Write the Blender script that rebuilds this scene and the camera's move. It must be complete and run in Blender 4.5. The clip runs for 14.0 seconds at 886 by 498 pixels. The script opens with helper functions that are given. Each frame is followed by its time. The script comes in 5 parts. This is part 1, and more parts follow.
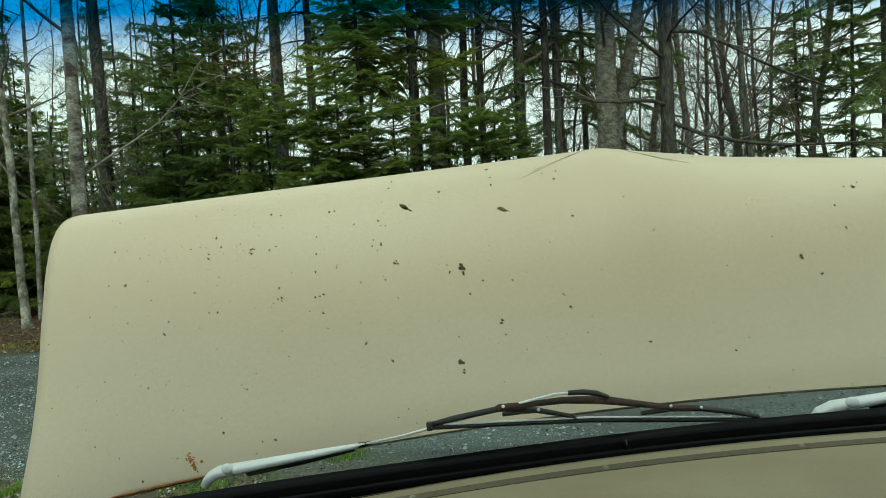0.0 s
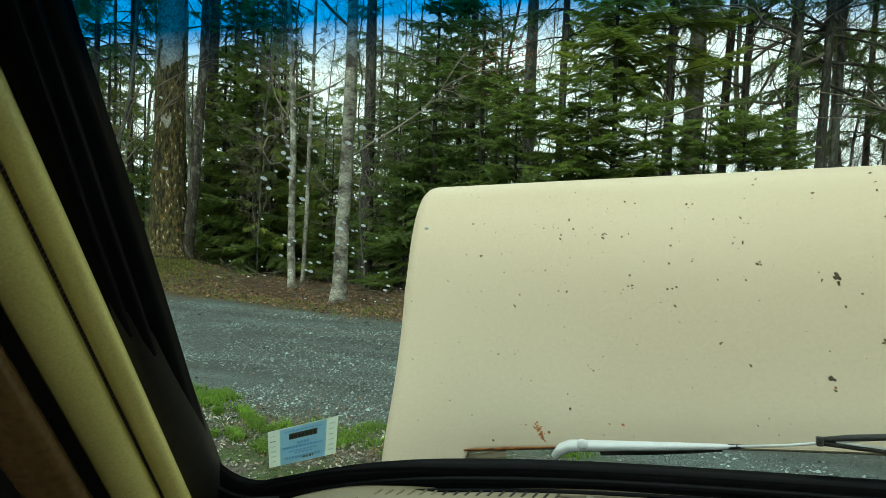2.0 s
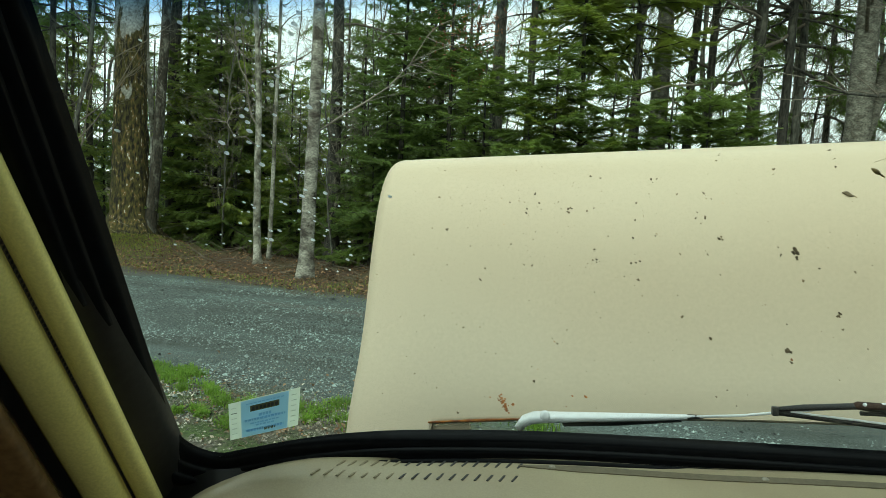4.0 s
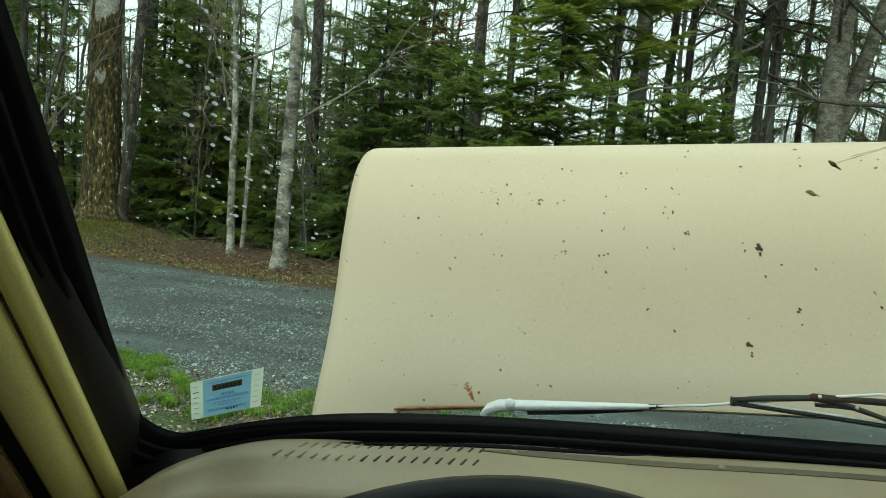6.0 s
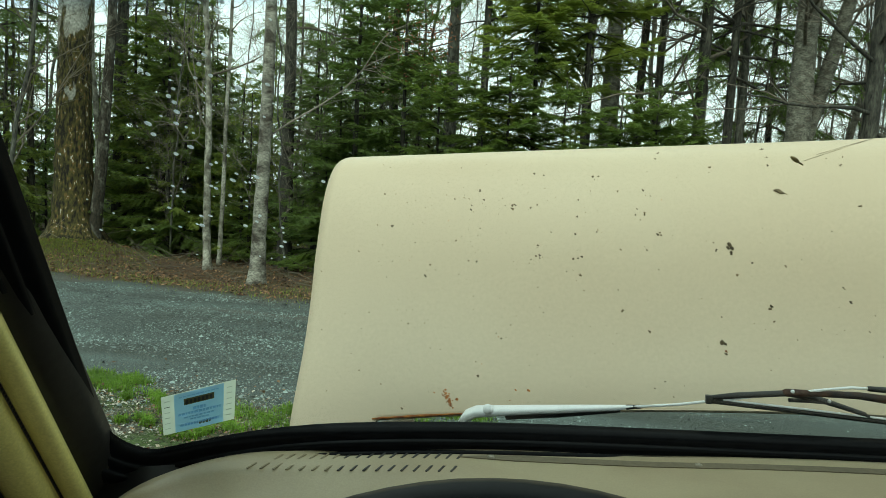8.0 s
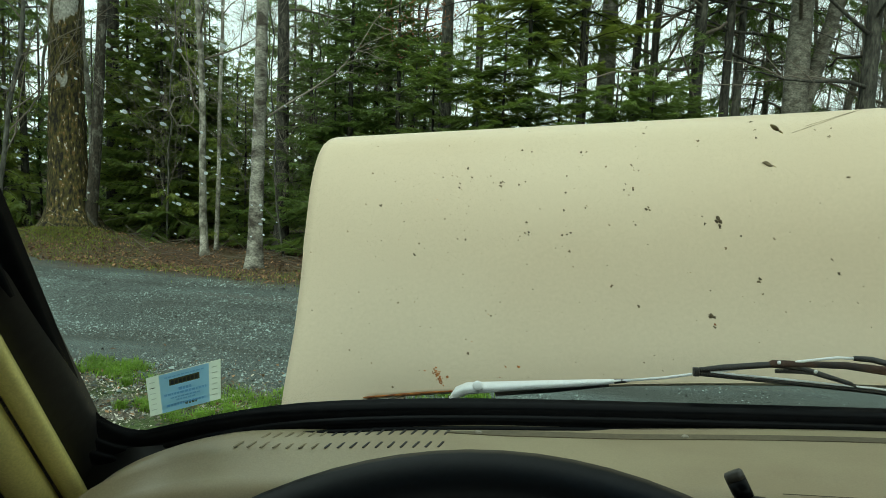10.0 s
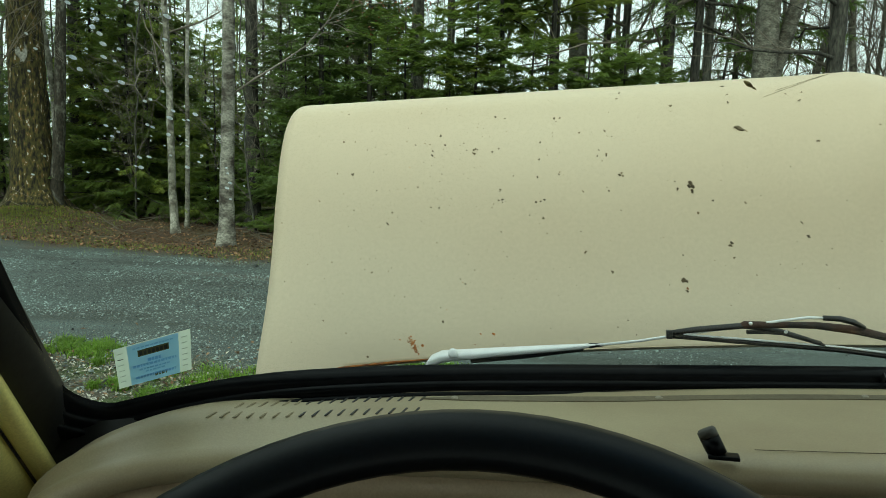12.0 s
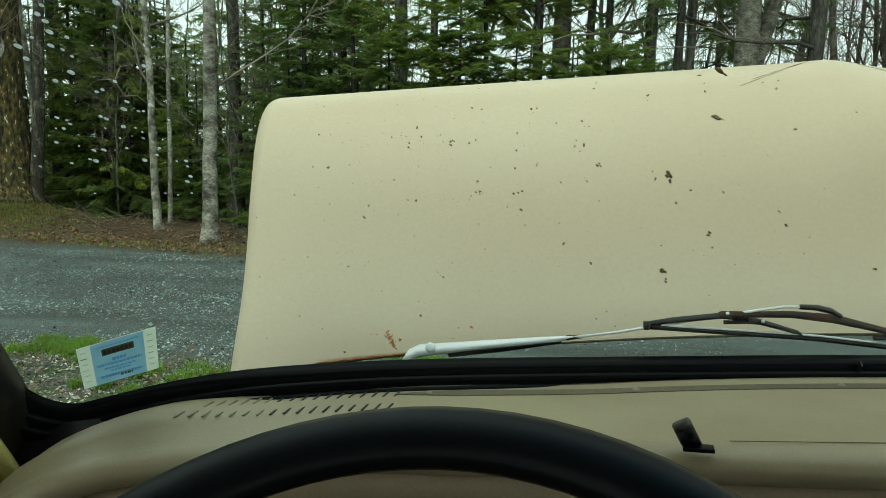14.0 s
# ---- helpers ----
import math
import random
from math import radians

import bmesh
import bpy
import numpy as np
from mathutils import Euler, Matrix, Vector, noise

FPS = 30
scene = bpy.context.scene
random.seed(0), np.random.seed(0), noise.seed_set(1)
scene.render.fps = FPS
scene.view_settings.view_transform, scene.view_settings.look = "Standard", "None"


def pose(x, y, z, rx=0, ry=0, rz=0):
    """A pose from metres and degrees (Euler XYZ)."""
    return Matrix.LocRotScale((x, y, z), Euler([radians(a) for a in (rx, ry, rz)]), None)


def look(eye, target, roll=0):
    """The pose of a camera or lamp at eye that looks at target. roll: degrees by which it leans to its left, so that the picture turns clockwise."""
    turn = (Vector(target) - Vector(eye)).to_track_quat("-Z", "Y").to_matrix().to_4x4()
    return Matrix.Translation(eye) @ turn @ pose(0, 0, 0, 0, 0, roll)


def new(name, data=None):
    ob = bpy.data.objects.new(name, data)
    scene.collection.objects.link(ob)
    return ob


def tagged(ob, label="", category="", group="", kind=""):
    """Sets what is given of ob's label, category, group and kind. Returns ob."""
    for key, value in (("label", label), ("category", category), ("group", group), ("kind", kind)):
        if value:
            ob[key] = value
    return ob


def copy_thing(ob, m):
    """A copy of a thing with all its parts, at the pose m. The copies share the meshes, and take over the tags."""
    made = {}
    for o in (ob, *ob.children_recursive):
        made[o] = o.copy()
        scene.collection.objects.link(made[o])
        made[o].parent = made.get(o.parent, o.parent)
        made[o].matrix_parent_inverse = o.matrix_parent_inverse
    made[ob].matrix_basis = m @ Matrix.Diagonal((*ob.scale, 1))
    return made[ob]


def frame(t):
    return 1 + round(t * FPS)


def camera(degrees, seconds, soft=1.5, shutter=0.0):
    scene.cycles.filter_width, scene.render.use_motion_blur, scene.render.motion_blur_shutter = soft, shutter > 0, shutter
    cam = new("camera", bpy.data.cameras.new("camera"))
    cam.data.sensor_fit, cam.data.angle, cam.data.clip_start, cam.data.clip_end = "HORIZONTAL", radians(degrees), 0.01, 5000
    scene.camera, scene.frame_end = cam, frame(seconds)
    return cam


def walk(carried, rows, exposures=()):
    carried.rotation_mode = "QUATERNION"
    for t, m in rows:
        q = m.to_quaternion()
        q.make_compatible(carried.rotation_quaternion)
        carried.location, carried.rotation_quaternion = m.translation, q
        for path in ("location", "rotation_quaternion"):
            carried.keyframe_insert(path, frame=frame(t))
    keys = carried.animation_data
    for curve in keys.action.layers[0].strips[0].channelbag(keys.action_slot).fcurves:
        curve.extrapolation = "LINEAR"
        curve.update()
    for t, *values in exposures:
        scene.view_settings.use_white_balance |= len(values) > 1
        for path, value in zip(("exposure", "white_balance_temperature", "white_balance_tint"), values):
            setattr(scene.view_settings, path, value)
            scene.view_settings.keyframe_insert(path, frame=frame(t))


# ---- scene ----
cam = camera(64.8, 14.0, soft=0.55)
# the van stands a little nose-down and leaning: its own axes to the world
VAN = Matrix(((0.99853, 0.0, -0.05421, 0.0), (0.00472, 0.99621, 0.08688, 0.0), (0.054, -0.087, 0.99474, 0.182), (0, 0, 0, 1)))
PATH = [
    (0, (-0.238, -0.788, 1.397), (-0.238, 1.211, 1.459), -6.1),
    (0.3, (-0.248, -0.793, 1.374), (-0.16, 1.205, 1.365), -4.5),
    (0.5, (-0.254, -0.783, 1.386), (-0.226, 1.216, 1.37), -4.1),
    (1, (-0.301, -0.795, 1.382), (-0.55, 1.189, 1.414), -3.7),
    (1.5, (-0.382, -0.806, 1.386), (-0.998, 1.095, 1.466), -2.7),
    (2, (-0.403, -0.818, 1.389), (-1.03, 1.079, 1.474), 0.9),
    (2.5, (-0.403, -0.82, 1.386), (-0.978, 1.094, 1.453), 1.8),
    (3, (-0.403, -0.823, 1.388), (-0.97, 1.093, 1.489), 1.8),
    (3.5, (-0.403, -0.823, 1.383), (-0.959, 1.097, 1.462), 2.0),
    (4, (-0.402, -0.812, 1.384), (-0.94, 1.114, 1.405), 1.2),
    (6.5, (-0.391, -0.812, 1.373), (-0.838, 1.137, 1.385), 3.0),
    (7, (-0.388, -0.808, 1.376), (-0.79, 1.15, 1.427), 2.3),
    (7.5, (-0.389, -0.813, 1.375), (-0.841, 1.133, 1.458), 1.0),
    (8, (-0.389, -0.809, 1.371), (-0.801, 1.147, 1.412), 1.1),
    (8.5, (-0.385, -0.804, 1.373), (-0.798, 1.153, 1.361), 0.6),
    (9, (-0.38, -0.807, 1.37), (-0.804, 1.147, 1.36), 0.6),
    (11.5, (-0.377, -0.799, 1.361), (-0.727, 1.17, 1.323), -0.6),
    (12, (-0.378, -0.797, 1.358), (-0.712, 1.173, 1.275), -0.6),
    (12.5, (-0.372, -0.79, 1.362), (-0.679, 1.185, 1.292), -0.8),
    (13, (-0.37, -0.792, 1.357), (-0.652, 1.186, 1.289), -0.7),
    (13.5, (-0.371, -0.789, 1.357), (-0.666, 1.188, 1.286), -0.9),
    (14, (-0.368, -0.785, 1.357), (-0.664, 1.191, 1.254), -1.2),
]
walk(cam, [(t, VAN @ look(eye, target, roll)) for t, eye, target, roll in PATH], [(0, -0.1, 6750, -14), (0.5, -0.02, 6750, -14), (1.0, -0.03, 6750, -14), (1.5, 0.16, 6750, -14), (3.0, 0.26, 6750, -14), (7.5, 0.17, 6750, -14), (14, 0.09, 6750, -14)])

# ---- world and light: bright overcast spring day ----
world = bpy.data.worlds.new("world")
scene.world = world
world.use_nodes = True
wn, wl = world.node_tree.nodes, world.node_tree.links
sky = wn.new("ShaderNodeTexSky")
sky.sky_type, sky.sun_disc = "NISHITA", False
sky.sun_elevation, sky.sun_rotation = radians(48), radians(160)
sky.dust_density, sky.ozone_density = 4.0, 1.0
veil = wn.new("ShaderNodeMixRGB")
veil.inputs["Fac"].default_value = 0.7
veil.inputs["Color2"].default_value = (10.3, 11.0, 11.7, 1)
wl.new(sky.outputs[0], veil.inputs["Color1"])
bg = wn["Background"]
bg.inputs["Strength"].default_value = 0.13
wl.new(veil.outputs[0], bg.inputs["Color"])

sun = new("sun", bpy.data.lights.new("sun", "SUN"))
sun.data.energy, sun.data.angle, sun.data.color = 0.9, radians(25), (1.0, 0.96, 0.9)
sun.matrix_world = look((-3, -9, 11), (0, 2, 0))
scene.view_settings.exposure = 0.0

# ---- materials ----


def mat(name, base, rough=0.6, metal=0.0, fine=60.0, coarse=4.0, vary=0.25, bump=0.15, second=None, spread=0.5, island=0.0, spec=0.5, stretch=1.0):
    """A principled surface whose colour varies at two scales, with fine relief. second: a colour mixed in by the coarse pattern."""
    m = bpy.data.materials.new(name)
    m.use_nodes = True
    n, l = m.node_tree.nodes, m.node_tree.links
    bsdf = n["Principled BSDF"]
    bsdf.inputs["Roughness"].default_value, bsdf.inputs["Metallic"].default_value = rough, metal
    bsdf.inputs["Specular IOR Level"].default_value = spec
    tc = n.new("ShaderNodeTexCoord")
    a, b = n.new("ShaderNodeTexNoise"), n.new("ShaderNodeTexNoise")
    a.inputs["Scale"].default_value, b.inputs["Scale"].default_value = fine, coarse
    a.inputs["Detail"].default_value = b.inputs["Detail"].default_value = 5
    mp = n.new("ShaderNodeMapping")
    mp.inputs["Scale"].default_value = (1, 1, stretch)
    l.new(tc.outputs["Object"], mp.inputs["Vector"])
    for t in (a, b):
        l.new(mp.outputs[0], t.inputs["Vector"])
    ramp = n.new("ShaderNodeMapRange")
    ramp.inputs["From Min"].default_value, ramp.inputs["From Max"].default_value = spread - 0.12, spread + 0.12
    l.new(b.outputs["Fac"], ramp.inputs["Value"])
    mix = n.new("ShaderNodeMixRGB")
    mix.inputs["Color1"].default_value = (*base, 1)
    mix.inputs["Color2"].default_value = (*(second or [c * (1 - vary) for c in base]), 1)
    l.new(ramp.outputs[0], mix.inputs["Fac"])
    mul = n.new("ShaderNodeMixRGB")
    mul.blend_type = "MULTIPLY"
    mul.inputs["Fac"].default_value = 1
    grain = n.new("ShaderNodeMapRange")
    grain.inputs["From Min"].default_value, grain.inputs["From Max"].default_value = 0.3, 0.7
    grain.inputs["To Min"].default_value, grain.inputs["To Max"].default_value = 1 - vary, 1 + vary
    l.new(a.outputs["Fac"], grain.inputs["Value"])
    l.new(mix.outputs[0], mul.inputs["Color1"])
    l.new(grain.outputs[0], mul.inputs["Color2"])
    out = mul
    if island:
        geo = n.new("ShaderNodeNewGeometry")
        rng = n.new("ShaderNodeMapRange")
        rng.inputs["To Min"].default_value, rng.inputs["To Max"].default_value = 1 - island, 1 + island
        l.new(geo.outputs["Random Per Island"], rng.inputs["Value"])
        out = n.new("ShaderNodeMixRGB")
        out.blend_type = "MULTIPLY"
        out.inputs["Fac"].default_value = 1
        l.new(mul.outputs[0], out.inputs["Color1"])
        l.new(rng.outputs[0], out.inputs["Color2"])
    l.new(out.outputs[0], bsdf.inputs["Base Color"])
    if bump:
        bp = n.new("ShaderNodeBump")
        bp.inputs["Strength"].default_value, bp.inputs["Distance"].default_value = bump, 0.3 / fine
        l.new(a.outputs["Fac"], bp.inputs["Height"])
        l.new(bp.outputs[0], bsdf.inputs["Normal"])
    return m


def see_through(m, share, colour=(1, 1, 1)):
    """Lets some light pass through thin leaves and needles."""
    n, l = m.node_tree.nodes, m.node_tree.links
    bsdf, out = n["Principled BSDF"], n["Material Output"]
    tr = n.new("ShaderNodeBsdfTranslucent")
    tr.inputs["Color"].default_value = (*colour, 1)
    mix = n.new("ShaderNodeMixShader")
    mix.inputs["Fac"].default_value = share
    l.new(bsdf.outputs[0], mix.inputs[1])
    l.new(tr.outputs[0], mix.inputs[2])
    l.new(mix.outputs[0], out.inputs["Surface"])
    return m


PAINT = mat("tan_paint", (0.572, 0.488, 0.35), 0.42, fine=220, coarse=2.5, vary=0.04, bump=0.02, second=(0.547, 0.455, 0.322))
RUBBER = mat("black_rubber", (0.004, 0.0045, 0.0055), 0.32, fine=90, coarse=6, vary=0.3, bump=0.06, spec=0.07)
DASH = mat("tan_dash_vinyl", (0.37, 0.315, 0.20), 0.4, fine=700, coarse=6, vary=0.08, bump=0.12, second=(0.31, 0.25, 0.155))
FACE = mat("tan_dash_face", (0.36, 0.275, 0.175), 0.4, fine=500, coarse=6, vary=0.1, bump=0.1, second=(0.29, 0.215, 0.135))
# lighter slot colour: weaker shade of slots seen edge-on, put into the material
PALE_SLOT = mat("pale_slot_shade", (0.27, 0.228, 0.143), 0.9, fine=300, vary=0.2)
GROOVE = mat("dash_groove", (0.14, 0.115, 0.07), 0.6, fine=200, vary=0.2)
DARK = mat("dark_plastic", (0.011, 0.011, 0.011), 0.45, fine=120, vary=0.3)
WHEEL = mat("black_wheel_rim", (0.004, 0.005, 0.0065), 0.42, fine=400, vary=0.2, bump=0.04, spec=0.16)
TRIM = mat("tan_pillar_vinyl", (0.74, 0.66, 0.23), 0.24, fine=500, coarse=6, vary=0.1, bump=0.08)
BROWN = mat("brown_trim", (0.14, 0.08, 0.034), 0.18, fine=150, coarse=5, vary=0.2, bump=0.04)
SILVER = mat("silver_arm", (0.93, 0.95, 0.96), 0.3, 0.0, fine=120, coarse=15, vary=0.06, bump=0.05)
BLADE = mat("wiper_black", (0.018, 0.016, 0.015), 0.5, fine=150, coarse=25, vary=0.35, bump=0.2)
RUSTY = mat("rusty_metal", (0.09, 0.04, 0.02), 0.85, fine=160, coarse=40, vary=0.4, bump=0.5, second=(0.022, 0.018, 0.017))
SPECK = mat("dirt_speck", (0.235, 0.18, 0.11), 0.8, fine=400, coarse=60, vary=0.4, island=0.6)
CRUMB = mat("bark_crumb", (0.12, 0.085, 0.042), 0.8, fine=400, coarse=60, vary=0.4, island=0.5)
CHROME = mat("screw_metal", (0.34, 0.31, 0.25), 0.35, 0.6, fine=300, vary=0.2)
# out of view; kept pale so it bounces light onto pillars and dash
LINER = mat("headliner", (0.50, 0.45, 0.33), 0.9, fine=200, vary=0.1)
BARK_GREY = mat("grey_bark", (0.10, 0.102, 0.084), 0.9, fine=30, coarse=8, vary=0.65, bump=1.0, second=(0.04, 0.041, 0.033), stretch=0.35)
BARK_DARK = mat("dark_bark", (0.034, 0.033, 0.027), 0.95, fine=34, coarse=9, vary=0.7, bump=1.0, second=(0.085, 0.083, 0.066), spread=0.56, stretch=0.3)
BARK_PALE = mat("pale_bark", (0.35, 0.345, 0.295), 0.9, fine=24, coarse=5, vary=0.5, bump=0.6, second=(0.085, 0.08, 0.06), stretch=0.8)
BARK_OLD = mat("mossy_bark", (0.30, 0.30, 0.27), 0.95, fine=22, coarse=4.5, vary=0.45, bump=0.9, second=(0.16, 0.15, 0.12), spread=0.6)
BARK_BIRCH = mat("birch_bark", (0.27, 0.265, 0.225), 0.9, fine=26, coarse=4.0, vary=0.55, bump=0.8, second=(0.05, 0.042, 0.033), spread=0.51, stretch=1.6)
BARK_GREYBIRCH = mat("grey_birch_bark", (0.20, 0.195, 0.16), 0.9, fine=34, coarse=8, vary=0.55, bump=1.0, second=(0.085, 0.08, 0.062), stretch=1.8)
BARK_MIXED = mat("lichened_bark", (0.03, 0.026, 0.018), 0.95, fine=28, coarse=7, vary=0.6, bump=1.0, second=(0.15, 0.15, 0.125), spread=0.6, stretch=0.5)
TWIG_PALE = mat("pale_twig_bark", (0.27, 0.24, 0.20), 0.9, fine=20, coarse=1, vary=0.3, bump=0.0)
TWIG = mat("twig_bark", (0.15, 0.13, 0.10), 0.9, fine=20, coarse=1, vary=0.3, bump=0.0)
NEEDLE = see_through(mat("spruce_needles", (0.125, 0.188, 0.05), 0.55, fine=6, coarse=0.8, vary=0.35, bump=0, second=(0.10, 0.14, 0.036), island=0.65), 0.38, (0.21, 0.31, 0.065))
NEEDLE_MID = see_through(mat("green_needles", (0.13, 0.185, 0.04), 0.55, fine=6, coarse=0.9, vary=0.35, bump=0, second=(0.07, 0.105, 0.03), island=0.6), 0.4, (0.26, 0.36, 0.065))
NEEDLE_BRIGHT = see_through(mat("light_needles", (0.22, 0.265, 0.048), 0.55, fine=6, coarse=0.9, vary=0.35, bump=0, second=(0.085, 0.13, 0.035), island=0.6), 0.45, (0.36, 0.44, 0.075))
GRASS = see_through(mat("grass_blade", (0.14, 0.25, 0.026), 0.6, fine=3, coarse=0.7, vary=0.35, bump=0, island=0.6), 0.3, (0.30, 0.48, 0.045))
LITTER = mat("leaf_litter", (0.13, 0.07, 0.036), 0.9, fine=20, coarse=1.2, vary=0.3, bump=0, second=(0.21, 0.13, 0.07), island=0.8)
STONE = mat("gravel_stone", (0.20, 0.252, 0.242), 0.85, fine=60, coarse=1.0, vary=0.3, bump=0.3, second=(0.085, 0.10, 0.096), island=0.97)
CHIP = mat("pale_chips", (0.36, 0.35, 0.30), 0.9, fine=60, coarse=2, vary=0.4, bump=0.2, second=(0.12, 0.10, 0.07), island=0.8)


def ground_material():
    """Gravel drive, grassy verge and brown forest floor, told apart by where they lie."""
    m = bpy.data.materials.new("ground_mix")
    m.use_nodes = True
    n, l = m.node_tree.nodes, m.node_tree.links
    bsdf = n["Principled BSDF"]
    bsdf.inputs["Roughness"].default_value = 0.92
    tc = n.new("ShaderNodeTexCoord")
    sep = n.new("ShaderNodeSeparateXYZ")
    l.new(tc.outputs["Object"], sep.inputs[0])

    def noise_of(scale, detail=6, shape=(1, 1, 1)):
        t = n.new("ShaderNodeTexNoise")
        t.inputs["Scale"].default_value, t.inputs["Detail"].default_value = scale, detail
        mp = n.new("ShaderNodeMapping")
        mp.inputs["Scale"].default_value = shape
        l.new(tc.outputs["Object"], mp.inputs["Vector"])
        l.new(mp.outputs[0], t.inputs["Vector"])
        return t.outputs["Fac"]

    def ramp(src, lo, hi, c0, c1):
        r = n.new("ShaderNodeValToRGB")
        r.color_ramp.elements[0].position, r.color_ramp.elements[1].position = lo, hi
        r.color_ramp.elements[0].color, r.color_ramp.elements[1].color = (*c0, 1), (*c1, 1)
        l.new(src, r.inputs[0])
        return r.outputs[0]

    def math2(op, a, b):
        k = n.new("ShaderNodeMath")
        k.operation = op
        for i, v in enumerate((a, b)):
            if isinstance(v, (int, float)):
                k.inputs[i].default_value = v
            else:
                l.new(v, k.inputs[i])
        return k.outputs[0]

    def mixc(f, a, b):
        k = n.new("ShaderNodeMixRGB")
        l.new(f, k.inputs[0])
        l.new(a, k.inputs[1])
        l.new(b, k.inputs[2])
        return k.outputs[0]

    gravel = mixc(ramp(noise_of(0.9, 6, (0.35, 2.2, 1)), 0.4, 0.6, (0, 0, 0), (1, 1, 1)), ramp(noise_of(130), 0.42, 0.62, (0.009, 0.013, 0.0125), (0.175, 0.222, 0.212)), ramp(noise_of(110), 0.4, 0.64, (0.010, 0.014, 0.012), (0.098, 0.115, 0.102)))
    # bare, browner soil shows in streaks where wheels have run
    soil = ramp(noise_of(60), 0.35, 0.68, (0.03, 0.025, 0.02), (0.14, 0.115, 0.092))
    gravel = mixc(ramp(noise_of(0.55, 6, (0.28, 1.7, 1)), 0.60, 0.70, (0, 0, 0), (0.8, 0.8, 0.8)), gravel, soil)
    verge = mixc(ramp(noise_of(2.2), 0.42, 0.58, (0, 0, 0), (1, 1, 1)), ramp(noise_of(30), 0.3, 0.7, (0.02, 0.018, 0.012), (0.15, 0.135, 0.105)), ramp(noise_of(30), 0.3, 0.7, (0.02, 0.035, 0.009), (0.075, 0.115, 0.028)))
    floor = mixc(ramp(noise_of(1.1), 0.4, 0.65, (0, 0, 0), (1, 1, 1)), ramp(noise_of(24), 0.3, 0.7, (0.018, 0.011, 0.006), (0.12, 0.068, 0.036)), ramp(noise_of(30), 0.3, 0.7, (0.03, 0.028, 0.011), (0.11, 0.095, 0.036)))
    wob = math2("MULTIPLY", math2("SUBTRACT", noise_of(0.8), 0.5), 2.2)
    # far edge of the drive runs a little away from the van towards the woods' corner
    far = math2("ADD", math2("ADD", sep.outputs["Y"], math2("MULTIPLY", sep.outputs["X"], 0.16)), wob)
    edge = n.new("ShaderNodeMapRange")
    edge.inputs["From Min"].default_value, edge.inputs["From Max"].default_value = 7.4, 8.0
    l.new(far, edge.inputs["Value"])
    near = n.new("ShaderNodeMapRange")
    near.inputs["From Min"].default_value, near.inputs["From Max"].default_value = 4.15, 3.75
    l.new(math2("ADD", sep.outputs["Y"], math2("MULTIPLY", wob, 0.4)), near.inputs["Value"])
    right = n.new("ShaderNodeMapRange")
    right.inputs["From Min"].default_value, right.inputs["From Max"].default_value = -0.6, -1.4
    l.new(math2("ADD", sep.outputs["X"], wob), right.inputs["Value"])
    col = mixc(math2("MULTIPLY", near.outputs[0], right.outputs[0]), gravel, verge)
    col = mixc(edge.outputs[0], col, floor)
    l.new(col, bsdf.inputs["Base Color"])
    bp = n.new("ShaderNodeBump")
    bp.inputs["Strength"].default_value, bp.inputs["Distance"].default_value = 0.6, 0.02
    l.new(noise_of(50), bp.inputs["Height"])
    l.new(bp.outputs[0], bsdf.inputs["Normal"])
    return m


def glass_material():
    """Windscreen glass with a blue shade band that thickens towards the top."""
    m = bpy.data.materials.new("windscreen_glass")
    m.use_nodes = True
    n, l = m.node_tree.nodes, m.node_tree.links
    n.remove(n["Principled BSDF"])
    tc = n.new("ShaderNodeTexCoord")
    sep = n.new("ShaderNodeSeparateXYZ")
    l.new(tc.outputs["Object"], sep.inputs[0])
    band = n.new("ShaderNodeMapRange")
    band.inputs["From Min"].default_value, band.inputs["From Max"].default_value = 1.517, 1.538
    # the band dips towards the pillars
    prev = sep.outputs["X"]
    for op, value in (("ABSOLUTE", 0), ("SUBTRACT", 0.4), ("MAXIMUM", 0), ("MULTIPLY", 0.1)):
        k = n.new("ShaderNodeMath")
        k.operation = op
        l.new(prev, k.inputs[0])
        k.inputs[1].default_value = value
        prev = k.outputs[0]
    k = n.new("ShaderNodeMath")
    l.new(prev, k.inputs[0])
    l.new(sep.outputs["Z"], k.inputs[1])
    l.new(k.outputs[0], band.inputs["Value"])
    ramp = n.new("ShaderNodeValToRGB")
    ramp.color_ramp.elements[0].color, ramp.color_ramp.elements[1].color = (0.95, 0.985, 0.965, 1), (0.006, 0.26, 0.66, 1)
    l.new(band.outputs[0], ramp.inputs[0])
    clear, gloss = n.new("ShaderNodeBsdfTransparent"), n.new("ShaderNodeBsdfGlossy")
    gloss.inputs["Roughness"].default_value = 0.03
    l.new(ramp.outputs[0], clear.inputs["Color"])
    fr = n.new("ShaderNodeFresnel")
    fr.inputs["IOR"].default_value = 1.25
    mix = n.new("ShaderNodeMixShader")
    l.new(fr.outputs[0], mix.inputs[0])
    l.new(clear.outputs[0], mix.inputs[1])
    l.new(gloss.outputs[0], mix.inputs[2])
    l.new(mix.outputs[0], n["Material Output"].inputs["Surface"])
    return m


GLASS = glass_material()


